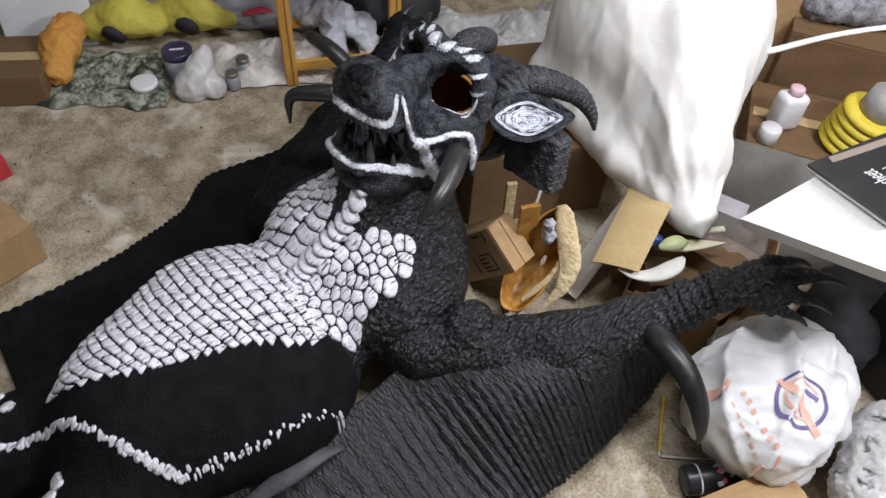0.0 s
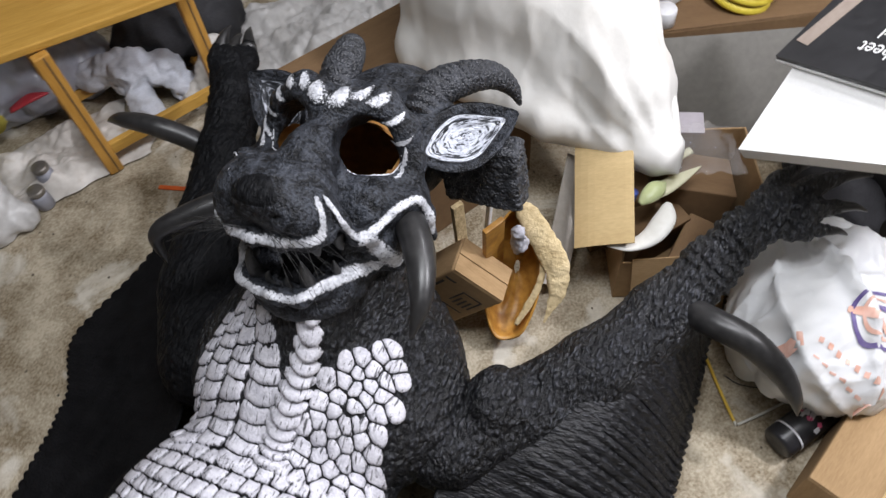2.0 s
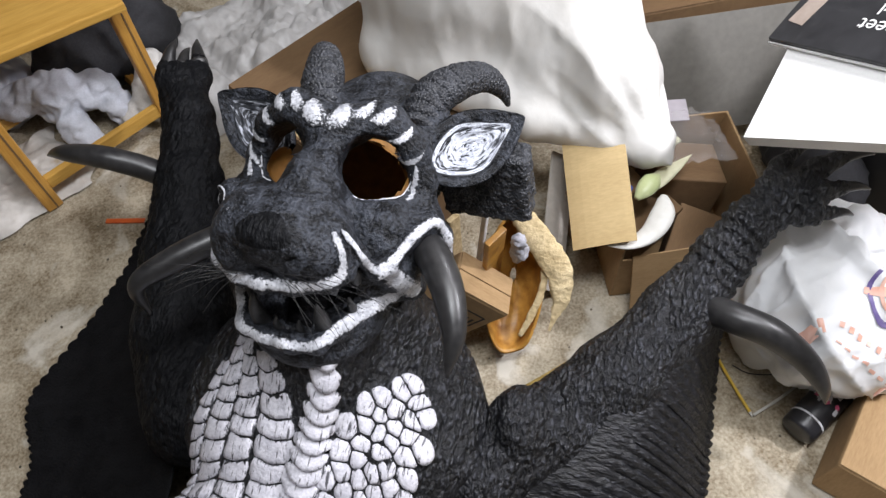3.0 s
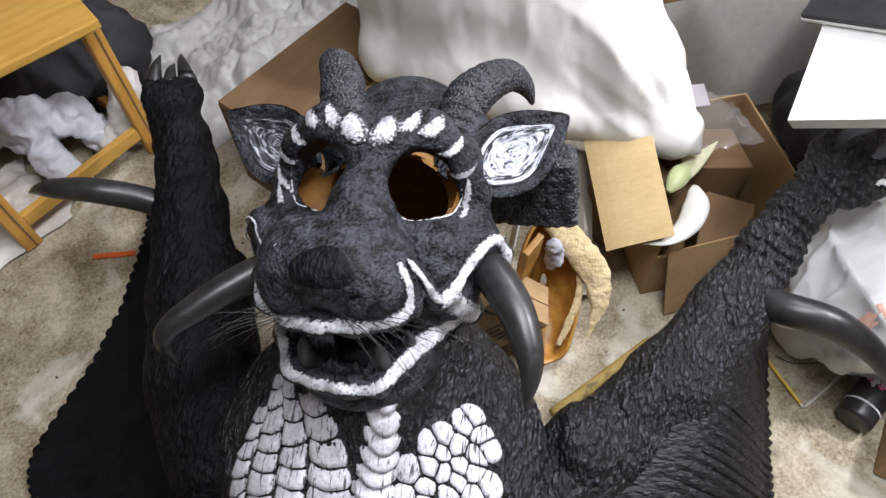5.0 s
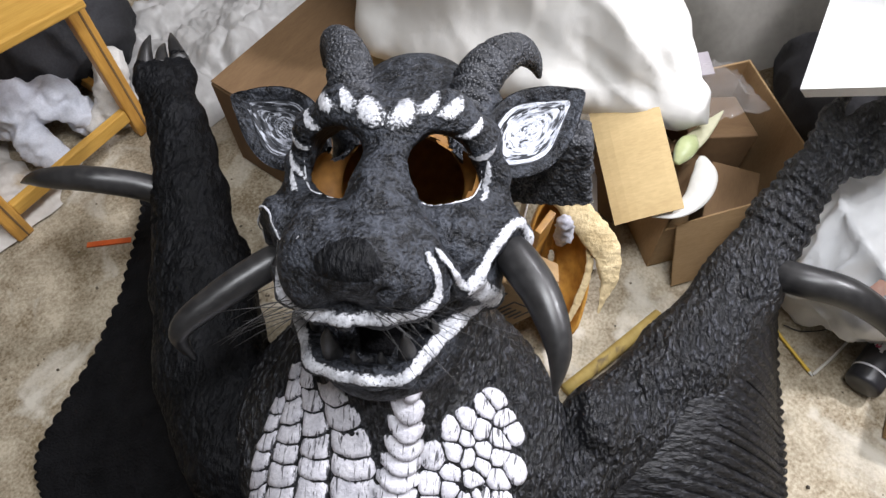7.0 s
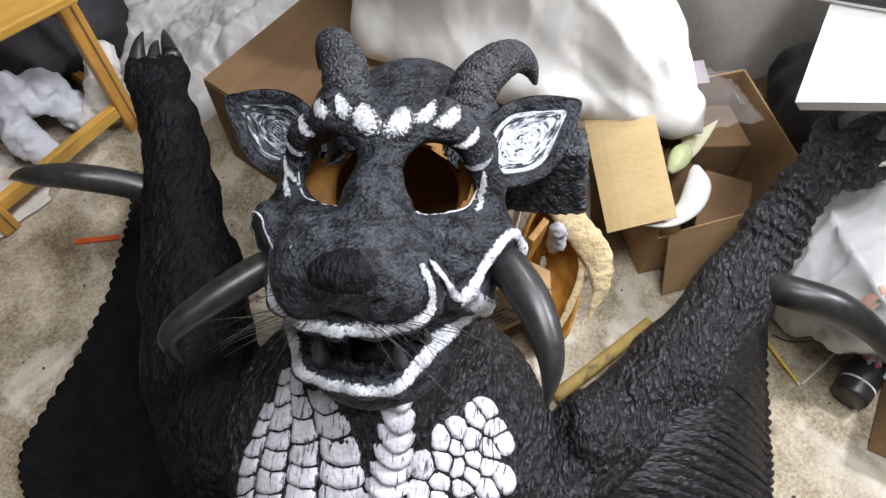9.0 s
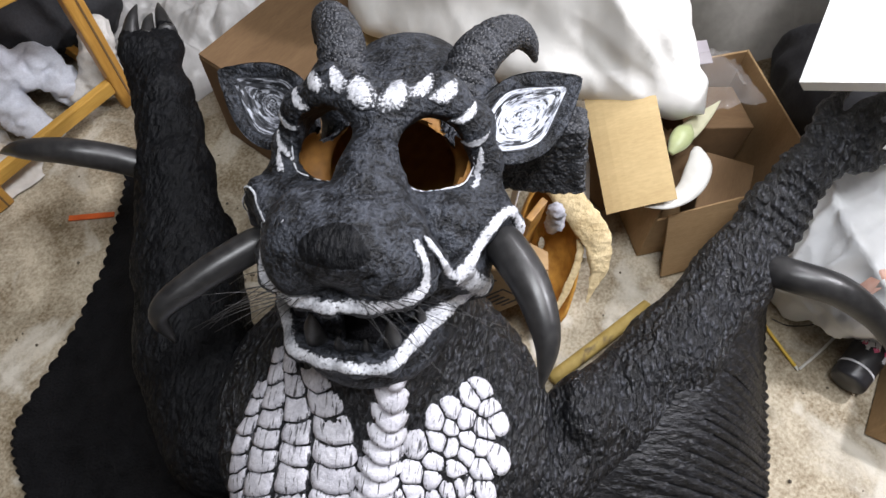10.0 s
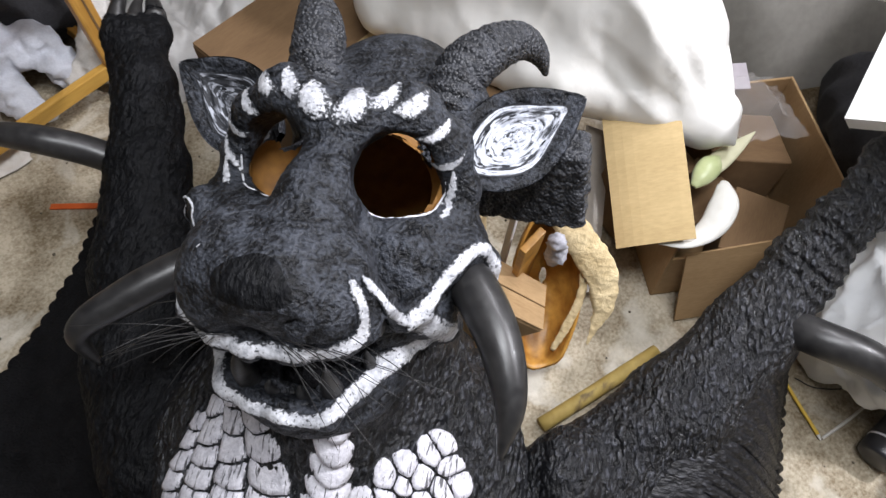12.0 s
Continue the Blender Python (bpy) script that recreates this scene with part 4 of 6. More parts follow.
def plate(outline, rise, tilt, rng):
    """One scale over a flat outline: a low dome that follows the torso, its lower end lifted."""
    n, mid = len(outline), outline.mean(0)
    tall = max(0.006, np.ptp(outline[:, 1]))
    flat, lift, edge = [mid], [rise * 1.15], [0.0]
    for f, h, e in ((0.62, 1.05, 0.16), (0.93, 0.82, 0.42), (1.0, -0.30, 1.0)):
        for q in outline:
            flat.append(mid + (q - mid) * f * (1 + rng.uniform(-0.025, 0.025)))
            lift.append(rise * (h - (tilt * (q[1] - mid[1]) / tall if f < 0.95 else 0)))
            edge.append(e)
    flat = np.array(flat)
    base, out = torso_points(flat[:, 0], flat[:, 1])
    base = base + out * np.array(lift)[:, None]
    faces = [(0, 1 + k, 1 + (k + 1) % n) for k in range(n)]
    for i in range(2):
        faces += [(1 + i * n + k, 1 + (i + 1) * n + k, 1 + (i + 1) * n + (k + 1) % n, 1 + i * n + (k + 1) % n) for k in range(n)]
    return with_edge(mesh_of("scale", base, faces), edge)


def between(rows, v):
    return float(np.interp(-v, [-r[1] for r in rows], [r[0] for r in rows]))


rng = random.Random(21)
seeds = []
# the four columns on its right breast: plates between wavering column lines
cells = []
R_OUT = [(-0.150, -0.340), (-0.160, -0.385), (-0.170, -0.432), (-0.184, -0.466), (-0.192, -0.505), (-0.204, -0.56), (-0.214, -0.615)]
R_IN = [(-0.100, -0.340), (-0.064, -0.385), (-0.026, -0.430), (-0.010, -0.460), (-0.002, -0.500), (-0.006, -0.56), (-0.010, -0.615)]


def column_line(f, v, k):
    return between(R_OUT, v) * (1 - f) + between(R_IN, v) * f + 0.0028 * noise.noise(Vector((v * 55, k * 3.1, 0)))


for col, (f0, f1, step, top) in enumerate([(0.0, 0.17, 0.0215, -0.392), (0.17, 0.41, 0.0270, -0.345), (0.41, 0.66, 0.0265, -0.350), (0.66, 1.0, 0.0275, -0.382)]):
    v, lean = top - rng.uniform(0, 0.008), 0.0
    while v > -0.600:
        low, slant = v - step * rng.uniform(0.82, 1.2), rng.uniform(-0.004, 0.004)
        mid = (v + low) / 2
        sag = 0.004 + 0.003 * (col == 3)
        a, b = (column_line(f0, v, col), column_line(f1, v, col + 1)), (column_line(f0, low, col), column_line(f1, low, col + 1))
        g = 0.0009
        cells.append(([(a[0] + g, v + lean - g), ((a[0] + a[1]) / 2, v - sag - g), (a[1] - g, v - lean - g), (column_line(f1, mid, col + 1) - g, mid),
                       (b[1] - g, low - slant + g), ((b[0] + b[1]) / 2, low - sag + g), (b[0] + g, low + slant + g), (column_line(f0, mid, col) + g, mid)], 0.0060))
        v, lean = low, slant
# the left breast: irregular plates in slanting rows
L_IN = [(0.118, -0.374), (0.098, -0.398), (0.073, -0.436), (0.050, -0.476), (0.042, -0.512), (0.036, -0.56), (0.030, -0.60)]
L_OUT = [(0.146, -0.366), (0.160, -0.382), (0.169, -0.41), (0.173, -0.451), (0.173, -0.497), (0.168, -0.548), (0.166, -0.60)]
for i in range(-16, 16):
    for j in range(-16, 16):
        a, c = i * 0.0250 + 0.0125 * (j % 2), j * 0.0205
        x, v = 0.11 + a * 0.80 - c * 0.60 + rng.uniform(-0.0064, 0.0064), -0.46 + a * 0.60 + c * 0.80 + rng.uniform(-0.0064, 0.0064)
        if -0.602 < v < -0.366 and between(L_IN, v) + 0.006 < x < between(L_OUT, v) - 0.002:
            seeds.append((x, v, 0.0175, 0.0175, 0.0062))
# belly courses
B_OUT = [(-0.205, -0.60), (-0.222, -0.68), (-0.226, -0.76), (-0.208, -0.86), (-0.168, -0.96), (-0.112, -1.035), (-0.088, -1.07)]
B_IN = [(0.160, -0.60), (0.146, -0.675), (0.096, -0.747), (0.060, -0.844), (0.040, -0.92), (-0.008, -0.995), (-0.075, -1.07)]
def course_line(x, v, k):
    left, right = between(B_OUT, v), between(B_IN, v)
    g = (x - left) / (right - left)
    return v - 0.020 * min(1.0, k / 4) * math.sin(math.pi * min(1, max(0, g))) + 0.0042 * noise.noise(Vector((x * 45, k * 2.3, 4)))


v, k = -0.606, 0
while v > -1.058:
    low = v - 0.0222 * rng.uniform(0.92, 1.08)
    left, right = between(B_OUT, (v + low) / 2), between(B_IN, (v + low) / 2)
    x, lean = left + rng.uniform(0, 0.012), 0.0
    while x < right - 0.008:
        w, slant, g = min(rng.uniform(0.022, 0.040), right - x + 0.004), rng.uniform(-0.006, 0.006), 0.0009
        cells.append(([(x + lean + g, course_line(x, v, k) - g), (x + w / 2, course_line(x + w / 2, v, k) - g), (x + w + slant - g, course_line(x + w, v, k) - g),
                       (x + w - slant - g, course_line(x + w, low, k + 1) + g), (x + w / 2, course_line(x + w / 2, low, k + 1) + g), (x - lean + g, course_line(x, low, k + 1) + g)], 0.0046))
        x, lean = x + w, slant
    v, k = low, k + 1
# the middle row keeps its own ground
MIDDLE = [(0.032, -0.402), (0.030, -0.44), (0.023, -0.491), (0.013, -0.549), (0.012, -0.60)]
scutes = [(between(MIDDLE, -0.400 - 0.0180 * k), -0.400 - 0.0180 * k) for k in range(12)]
keep = [(q[0], q[1]) for q in scutes[4:]]
plan = [(q[0], q[1]) for q in seeds] + keep
for x, v, rx, ry, rise in seeds:
    if min(math.hypot(x - q[0], v - q[1]) for q in keep) < 0.012:
        continue
    cell = cell_round((x, v), [q for q in plan if abs(q[0] - x) < 0.06 and abs(q[1] - v) < 0.06], (rx * 1.12, ry * 1.12), 0.0006)
    if len(cell) >= 3 and np.ptp(np.array(cell), axis=0).min() > 0.006:
        part("scale", plate(rounded_ring(cell), rise * rng.uniform(0.85, 1.15), rng.uniform(0.3, 0.7), rng), scale_paint, torso)
for outline, rise in cells:
    if np.ptp(np.array(outline), axis=0).min() > 0.006:
        part("scale", plate(rounded_ring(outline), rise * rng.uniform(0.85, 1.2), rng.uniform(0.3, 0.8), rng), scale_paint, torso)
for k, (x, v) in enumerate(scutes):
    half, n = 0.0185 + 0.0024 * min(k, 5), 16
    outline = np.array([(x + half * math.cos(a) * rng.uniform(0.94, 1.04), v + (0.0150 if math.sin(a) < 0 else 0.0065) * math.sin(a) + 0.004 * math.cos(a) ** 2) for a in np.linspace(0, 2 * math.pi, n, endpoint=False)])
    part("scale", plate(outline, 0.0100, 1.1, rng), scale_paint, torso)


def add_scale(x, y, w, h, turn=0.0, rise=0.008):
    outline = [(x + w / 2 * math.cos(a) * math.cos(turn) - h / 2 * math.sin(a) * math.sin(turn), y + w / 2 * math.cos(a) * math.sin(turn) + h / 2 * math.sin(a) * math.cos(turn)) for a in np.linspace(0, 2 * math.pi, 8, endpoint=False)]
    part("scale", plate(np.array(outline), rise, 0.3, rng), scale_paint, torso)


TRIM = smooth_line([(0.292, -0.55), (0.258, -0.67), (0.232, -0.81), (0.205, -0.91), (0.183, -0.975), (0.148, -1.005), (0.094, -1.03), (0.0, -1.075), (-0.05, -1.12), (-0.09, -1.2)], 15)
for k, (x, yy) in enumerate(TRIM):
    big = 0.75 if k < 60 else 1.4
    x, yy = x + rng.uniform(-0.0045, 0.0045), yy + rng.uniform(-0.0045, 0.0045)
    add_scale(x, yy, big * rng.uniform(0.005, 0.011), big * rng.uniform(0.007, 0.014), rng.uniform(-0.9, 0.9), rng.uniform(0.002, 0.004))
for k in range(18):
    add_scale(rng.uniform(0.03, 0.12), rng.uniform(-1.23, -1.14), 0.030, 0.026, rng.uniform(-0.5, 0.5), 0.007)
for k in range(12):
    add_scale(rng.uniform(-0.21, -0.13), rng.uniform(-1.30, -1.14), 0.024, 0.03, rng.uniform(-0.5, 0.5), 0.007)


# ---- boxes and cards round the costume ----
def carton(name, label, size, m, mat=card, flaps=False, open_top=False, tape=True, front=None):
    """A cardboard box on its base; open: walls, floor and flaps; closed: with a seam and tape on top."""
    sx, sy, sz = size
    top = thing(name, label, "box", m)
    t = 0.005
    if not open_top:
        part("body", box_bm(sx, sy, sz, 0.004), mat, top, smooth=False)
        for k in (-1, 1):
            part("flap", box_bm(sx - 0.004, sy / 2 - 0.002, 0.004, 0.001, 1, (0, k * (sy / 4), sz + 0.001)), mat, top, smooth=False)
        if tape:
            part("tape", box_bm(sx * 0.96, 0.045, 0.0008, 0, at=(0, 0, sz + 0.006)), card_light, top, "pale packing tape", smooth=False)
        return top
    part("base", box_bm(sx, sy, t, 0.001, 1), mat, top, smooth=False)
    for k in (-1, 1):
        part("side", box_bm(t, sy, sz, 0.001, 1, (k * (sx - t) / 2, 0, 0)), mat, top, smooth=False)
        part("side", box_bm(sx - 2 * t, t, front if front and k < 0 else sz, 0.001, 1, (0, k * (sy - t) / 2, 0)), mat, top, smooth=False)
        if flaps:
            part("flap", box_bm(sx * 0.96, sy * 0.42, 0.004, 0.001, 1, (0, k * sy * 0.21, 0)), mat, top, smooth=False,
                 m=pose(0, k * (sy / 2 + 0.001), sz, k * -62))
    return top


carton("cardboard_box", "plain closed brown cardboard box under the costume head", (0.40, 0.50, 0.245), pose(0.186, 1.805, 0, 0, 0, 20.4), card_shaded)
carton("cardboard_box", "open brown cardboard box full of loose craft parts", (0.30, 0.30, 0.222), pose(0.682, 1.319, 0, 0, 0, -19), card, open_top=True, front=0.14)
this_box = carton("cardboard_box", "small brown shipping carton with black printed lettering", (0.24, 0.26, 0.118), pose(0.773, 0.666, 0, 0, 0, 29.4), card)


def words(text, size, mat, parent, m, label=""):
    curve = bpy.data.curves.new("lettering", "FONT")
    curve.body, curve.size, curve.extrude = text, size, 0.0002
    temp = new("lettering", curve)
    data = bpy.data.meshes.new_from_object(temp.evaluated_get(bpy.context.evaluated_depsgraph_get()))
    bpy.data.objects.remove(temp)
    return part("lettering", data, mat, parent, label, m, smooth=False)


def bar(w, h, mat, parent, m, name="print_bar"):
    return part(name, box_bm(w, h, 0.0005, 0), mat, parent, m=m, smooth=False)


words("THIS", 0.034, ink, this_box, pose(-0.085, -0.115, 0.1255))
for k in range(4):
    bar(0.003, 0.05 - 0.008 * (k % 2), ink, this_box, pose(-0.121, -0.09, 0.03 + 0.012 * k, 0, -90, 0))

mark_box = carton("cardboard_box", "small brown carton with black handling marks", (0.13, 0.08, 0.22), pose(0.085, 1.345, 0.048, 0, 40, -35), card, tape=False)
for k in (-1, 1):
    bar(0.004, 0.05, ink, mark_box, pose(0.022 + k * 0.023, -0.0405, 0.15, 90))
    bar(0.05, 0.004, ink, mark_box, pose(0.022, -0.0405, 0.175 if k > 0 else 0.1, 90))
for k in (-1, 0, 1):
    bar(0.005, 0.034, ink, mark_box, pose(0.022 + k * 0.012, -0.0408, 0.138, 90))
bar(0.026, 0.006, ink, mark_box, pose(-0.045, -0.0408, 0.19, 90))
bar(0.006, 0.03, ink, mark_box, pose(-0.052, -0.0408, 0.16, 90))


def board(name, label, category, corner, e1, e2, l1, l2, thick, mat, bevel=0.002, bend=0.0, n=8):
    """A flat or slightly bent board from a corner along two ways."""
    a = Vector(e1).normalized()
    b = Vector(e2)
    b = (b - a * b.dot(a)).normalized()
    c = a.cross(b)
    m = Matrix((a, b, c)).transposed().to_4x4()
    m.translation = Vector(corner)
    ob = thing(name, label, category, m)
    verts, faces = [], []
    for side in (0, 1):
        for i in range(n + 1):
            for j in range(n + 1):
                u, v = i / n, j / n
                verts.append((u * l1, v * l2, side * thick + bend * (4 * u * (1 - u) - 0.0) + 0.0015 * noise.noise(Vector((u * 2, v * 2, l1)))))
    w = n + 1
    for i in range(n):
        for j in range(n):
            q = (i * w + j, (i + 1) * w + j, (i + 1) * w + j + 1, i * w + j + 1)
            faces += [q[::-1], tuple(k + w * w for k in q)]
    ring = [(i, 0) for i in range(n)] + [(n, j) for j in range(n)] + [(i, n) for i in range(n, 0, -1)] + [(0, j) for j in range(n, 0, -1)]
    for (i, j), (k, l) in zip(ring, ring[1:] + ring[:1]):
        faces.append((i * w + j, k * w + l, k * w + l + w * w, i * w + j + w * w))
    part("sheet", mesh_of("sheet", verts, faces), mat, ob, smooth=False)
    return ob


board("cardboard_sheet", "pale brown cardboard piece leaning in the open box", "cardboard", (0.408, 1.275, 0.170), (0.090, -0.060, 0.055), (0.046, 0.225, 0.060), 0.128, 0.25, 0.004, card_light, bend=0.006)
board("cardboard_sheet", "narrow grey-white card strip beside torn foam", "cardboard", (0.395, 1.27, 0.02), (-0.5, 0.1, 0.4), (0.05, 0.25, 0.22), 0.07, 0.30, 0.004,
      material("grey_card", (0.42, 0.38, 0.33), (0.56, 0.52, 0.47), 5.0, 0.85, 0.2, 60.0))
board("cardboard_sheet", "folded brown card panel against the open box", "cardboard", (0.50, 1.165, 0.005), (0.92, -0.28, 0.02), (0.10, 0.18, 0.55), 0.20, 0.16, 0.004, card)
grey_board = material("grey_sheet", (0.105, 0.098, 0.086), (0.155, 0.147, 0.13), 2.5, 0.55, 0.15, 60.0)
board("grey_sheet", "smooth warm grey plastic sheet leaning behind the boxes", "sheet", (0.70, 1.60, 0.02), (0.94, -0.30, 0.03), (0.06, 0.34, 0.42), 0.70, 0.27, 0.006, grey_board, bend=0.04, n=14)
foam_sheet = board("foam_board", "thick bright white foam board resting over clutter", "foam board", (0.668, 1.192, 0.434), (0.288, -0.78, 0.555), (0.814, 0.475, 0.334), 0.55, 0.48, 0.024, foam_white)
# added support for the foam board, black to stand for the dark gap below
prop = thing("black_crate", "matte black block added to prop the foam board", "crate", pose(1.22, 1.19, 0, 0, 0, 30))
part("body", box_bm(0.24, 0.24, 0.58, 0.008), material("black_prop_finish", (0.010, 0.010, 0.011), (0.025, 0.024, 0.024), 9.0, 0.6, 0.2), prop, smooth=False)


# white and cream resin pieces in the open box
def petal(name, label, rows, mat, flat, turn=0.0):
    ob = thing(name, label, "craft part", pose(*rows[0][:3]))
    base = np.array((*rows[0][:3], 0))
    part("blade", sweep([tuple(np.array(r) - base) for r in rows], 16, 8, flat), mat, ob)
    return ob


petal("resin_tusk", "smooth white curved resin tusk on box rim", [(0.462, 1.243, 0.196, 0.002), (0.50, 1.222, 0.205, 0.013), (0.545, 1.222, 0.215, 0.022), (0.585, 1.245, 0.222, 0.024), (0.608, 1.275, 0.222, 0.012), (0.612, 1.285, 0.222, 0.003)], ivory, 0.45)
cream = material("cream_resin", (0.52, 0.50, 0.33), (0.68, 0.66, 0.48), 10.0, 0.5, 0.15, 60.0)
green = material("pale_green_resin", (0.44, 0.50, 0.24), (0.58, 0.62, 0.36), 14.0, 0.35, 0.1, 60.0)
petal("resin_leaf", "cream pointed resin blade lying in open box", [(0.565, 1.30, 0.225, 0.006), (0.62, 1.315, 0.23, 0.018), (0.67, 1.325, 0.235, 0.012), (0.715, 1.335, 0.238, 0.001)], cream, 0.3)
petal("resin_bulb", "pale green rounded resin bulb in open box", [(0.553, 1.292, 0.236, 0.006), (0.575, 1.30, 0.242, 0.018), (0.60, 1.31, 0.245, 0.019), (0.622, 1.318, 0.243, 0.004)], green, 0.7)
blue = material("blue_cap_plastic", (0.03, 0.05, 0.20), (0.06, 0.09, 0.30), 10.0, 0.4, 0.0)
petal("bottle_cap", "small dark blue plastic cap in open box", [(0.545, 1.325, 0.215, 0.016), (0.553, 1.33, 0.235, 0.016)], blue, 1.0)
petal("foam_strip", "short cream foam strip in open box", [(0.66, 1.375, 0.225, 0.009), (0.72, 1.385, 0.235, 0.009)], cream, 0.5)


def clear_plastic():
    m = bpy.data.materials.new("clear_blister_plastic")
    m.use_nodes = True
    b = m.node_tree.nodes["Principled BSDF"]
    b.inputs["Base Color"].default_value, b.inputs["Roughness"].default_value = (0.80, 0.78, 0.78, 1), 0.06
    b.inputs["Alpha"].default_value, b.inputs["Coat Weight"].default_value = 0.17, 1.0
    return m


clear = clear_plastic()
blister = thing("blister_pack", "crumpled clear plastic blister packaging with sharp glints", "packaging", pose(0.715, 1.405, 0.215, -8, 4, -20))
bm = bmesh.new()
bmesh.ops.create_grid(bm, x_segments=34, y_segments=26, size=0.5)
for v in bm.verts:
    x, y = v.co.x * 0.24, v.co.y * 0.16
    hump = 0.045 * max(0, 1 - (abs(x) / 0.10) ** 4) * max(0, 1 - (abs(y) / 0.065) ** 4)
    v.co = Vector((x, y, hump + 0.028 * abs(noise.noise(Vector((x * 24, y * 24, 1)))) + 0.012 * abs(noise.noise(Vector((x * 60, y * 60, 4))))))
shell = part("shell", bm, clear, blister)
shell.visible_shadow = False
part("insert", box_bm(0.09, 0.05, 0.002, 0.0005, 1, (0.0, 0.05, 0.0)), material("lilac_card", (0.40, 0.36, 0.40), (0.52, 0.48, 0.52), 6.0, 0.6, 0.1), blister, "greyish printed insert", pose(0, 0, 0.02, 25), smooth=False)

# loose contents that fill the box, brown, darkened with its inner shade
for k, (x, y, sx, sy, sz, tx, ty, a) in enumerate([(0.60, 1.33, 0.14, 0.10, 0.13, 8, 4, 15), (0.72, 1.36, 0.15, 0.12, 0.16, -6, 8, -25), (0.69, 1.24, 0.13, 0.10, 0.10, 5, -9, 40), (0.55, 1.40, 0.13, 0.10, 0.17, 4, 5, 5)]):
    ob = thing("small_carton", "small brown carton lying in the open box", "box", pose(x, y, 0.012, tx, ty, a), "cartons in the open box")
    part("body", box_bm(sx, sy, sz, 0.003), card_shaded, ob, smooth=False)


# torn foam mould with amber latex inside, wood strips behind the neck
mould = thing("latex_mould", "amber latex mould shell with torn tan foam rim", "mould")
mould.matrix_basis = look((0.285, 1.290, 0.195), (0.285 + 0.30, 1.290 + 0.54, 0.195 - 0.55)) @ pose(0, 0, 0, 0, 0, -8)
verts, faces, seg, rings = [], [], 40, 12
for i in range(rings + 1):
    f = i / rings
    for k in range(seg):
        a = 2 * math.pi * k / seg
        r = math.sin(math.pi / 2 * (1 - 0.93 * f)) * (1 + 0.10 * noise.noise(Vector((math.cos(a) * 1.3, math.sin(a) * 1.3, f))))
        verts.append((0.056 * r * math.cos(a), 0.140 * r * math.sin(a), -0.075 * math.sin(math.pi / 2 * f) + 0.006 * noise.noise(Vector((math.cos(a) * 2, math.sin(a) * 2, f * 3)))))
for i in range(rings):
    for k in range(seg):
        faces.append((i * seg + k, i * seg + (k + 1) % seg, (i + 1) * seg + (k + 1) % seg, (i + 1) * seg + k))
bowl = part("shell", mesh_of("shell", verts, faces), amber, mould, m=pose(0.004, -0.048, 0.0, 0, 0, 6))
solid = bowl.modifiers.new("thick", "SOLIDIFY")
solid.thickness = 0.005


def ragged(name, rows, flat, mat, parent, label, amount=0.0028):
    data = sweep(rows, 18, 9, flat)
    roughen(data, 0.012, amount, seed=2.0)
    roughen(data, 0.03, amount, seed=6.0)
    return part(name, data, mat, parent, label)


ragged("foam_rim", [(-0.020, 0.102, 0.004, 0.012), (0.0, 0.086, 0.006, 0.024), (0.044, 0.042, 0.010, 0.027), (0.082, -0.001, 0.010, 0.026), (0.098, -0.054, 0.006, 0.018), (0.093, -0.098, 0.002, 0.008), (0.089, -0.130, 0.0, 0.002)], 0.3, foam_tan, mould, "thick torn tan foam rim")
ragged("foam_rim", [(0.045, 0.02, 0.0, 0.003), (0.058, -0.019, 0.0, 0.006), (0.057, -0.057, 0.0, 0.007), (0.048, -0.102, 0.0, 0.008), (0.033, -0.150, 0.0, 0.004)], 0.5, foam_tan, mould, "thin torn tan foam rim", 0.002)
for k, (x, y, z, w, h, tilt, mat) in enumerate([(0.242, 1.325, 0.0, 0.048, 0.33, 6, amber), (0.190, 1.345, 0.0, 0.026, 0.32, -3, foam_tan), (0.228, 1.36, 0.0, 0.009, 0.35, 2, foam_white)]):
    ob = thing("wood_strip" if k == 0 else "packing_strip", ("amber latex-coated strip standing behind the neck", "rough tan foam strip standing behind the neck", "thin white plastic strip standing behind the neck")[k], "strip", pose(x, y, z, tilt, 4 * k - 4, 20))
    part("strip", box_bm(w, 0.012, h, 0.002), mat, ob, smooth=False)
lint = thing("stuffing_tuft", "grey fuzzy tuft of stuffing on the foam", "stuffing", pose(0.285, 1.29, 0.25))
low = (-0.03, -0.03, -0.07)
cells = grid_of(low, (0.03, 0.03, 0.05), 0.004)
tuft_mesh = nets("tuft", limb(cells, [(0, 0, 0.02, 0.014), (0.004, 0, -0.02, 0.012), (0, 0, -0.045, 0.008)]), low, 0.004)
part("tuft", roughen(tuft_mesh, 0.009, 0.006), material("grey_stuffing", (0.30, 0.30, 0.34), (0.62, 0.62, 0.68), 40.0, 0.95, 0.6, 150.0), lint)


# ---- bags ----
def bag_body(name, pieces, low, high, step, mat, parent, creases, label="", k=0.06, stretch=(1, 0.8, 0.75)):
    cells = grid_of(low, high, step)
    field = None
    for piece in pieces:
        d = ball(cells, *piece[1:]) if piece[0] == "ball" else limb(cells, piece[1])
        field = d if field is None else blend(field, d, k)
    field = np.maximum(field, 0.004 - cells[..., 2])
    mesh = nets(name, field, low, step)
    for size, amount, seed in creases:
        roughen(mesh, size, amount, stretch=stretch, ridged=True, seed=seed)
    return part(name, mesh, mat, parent, label)


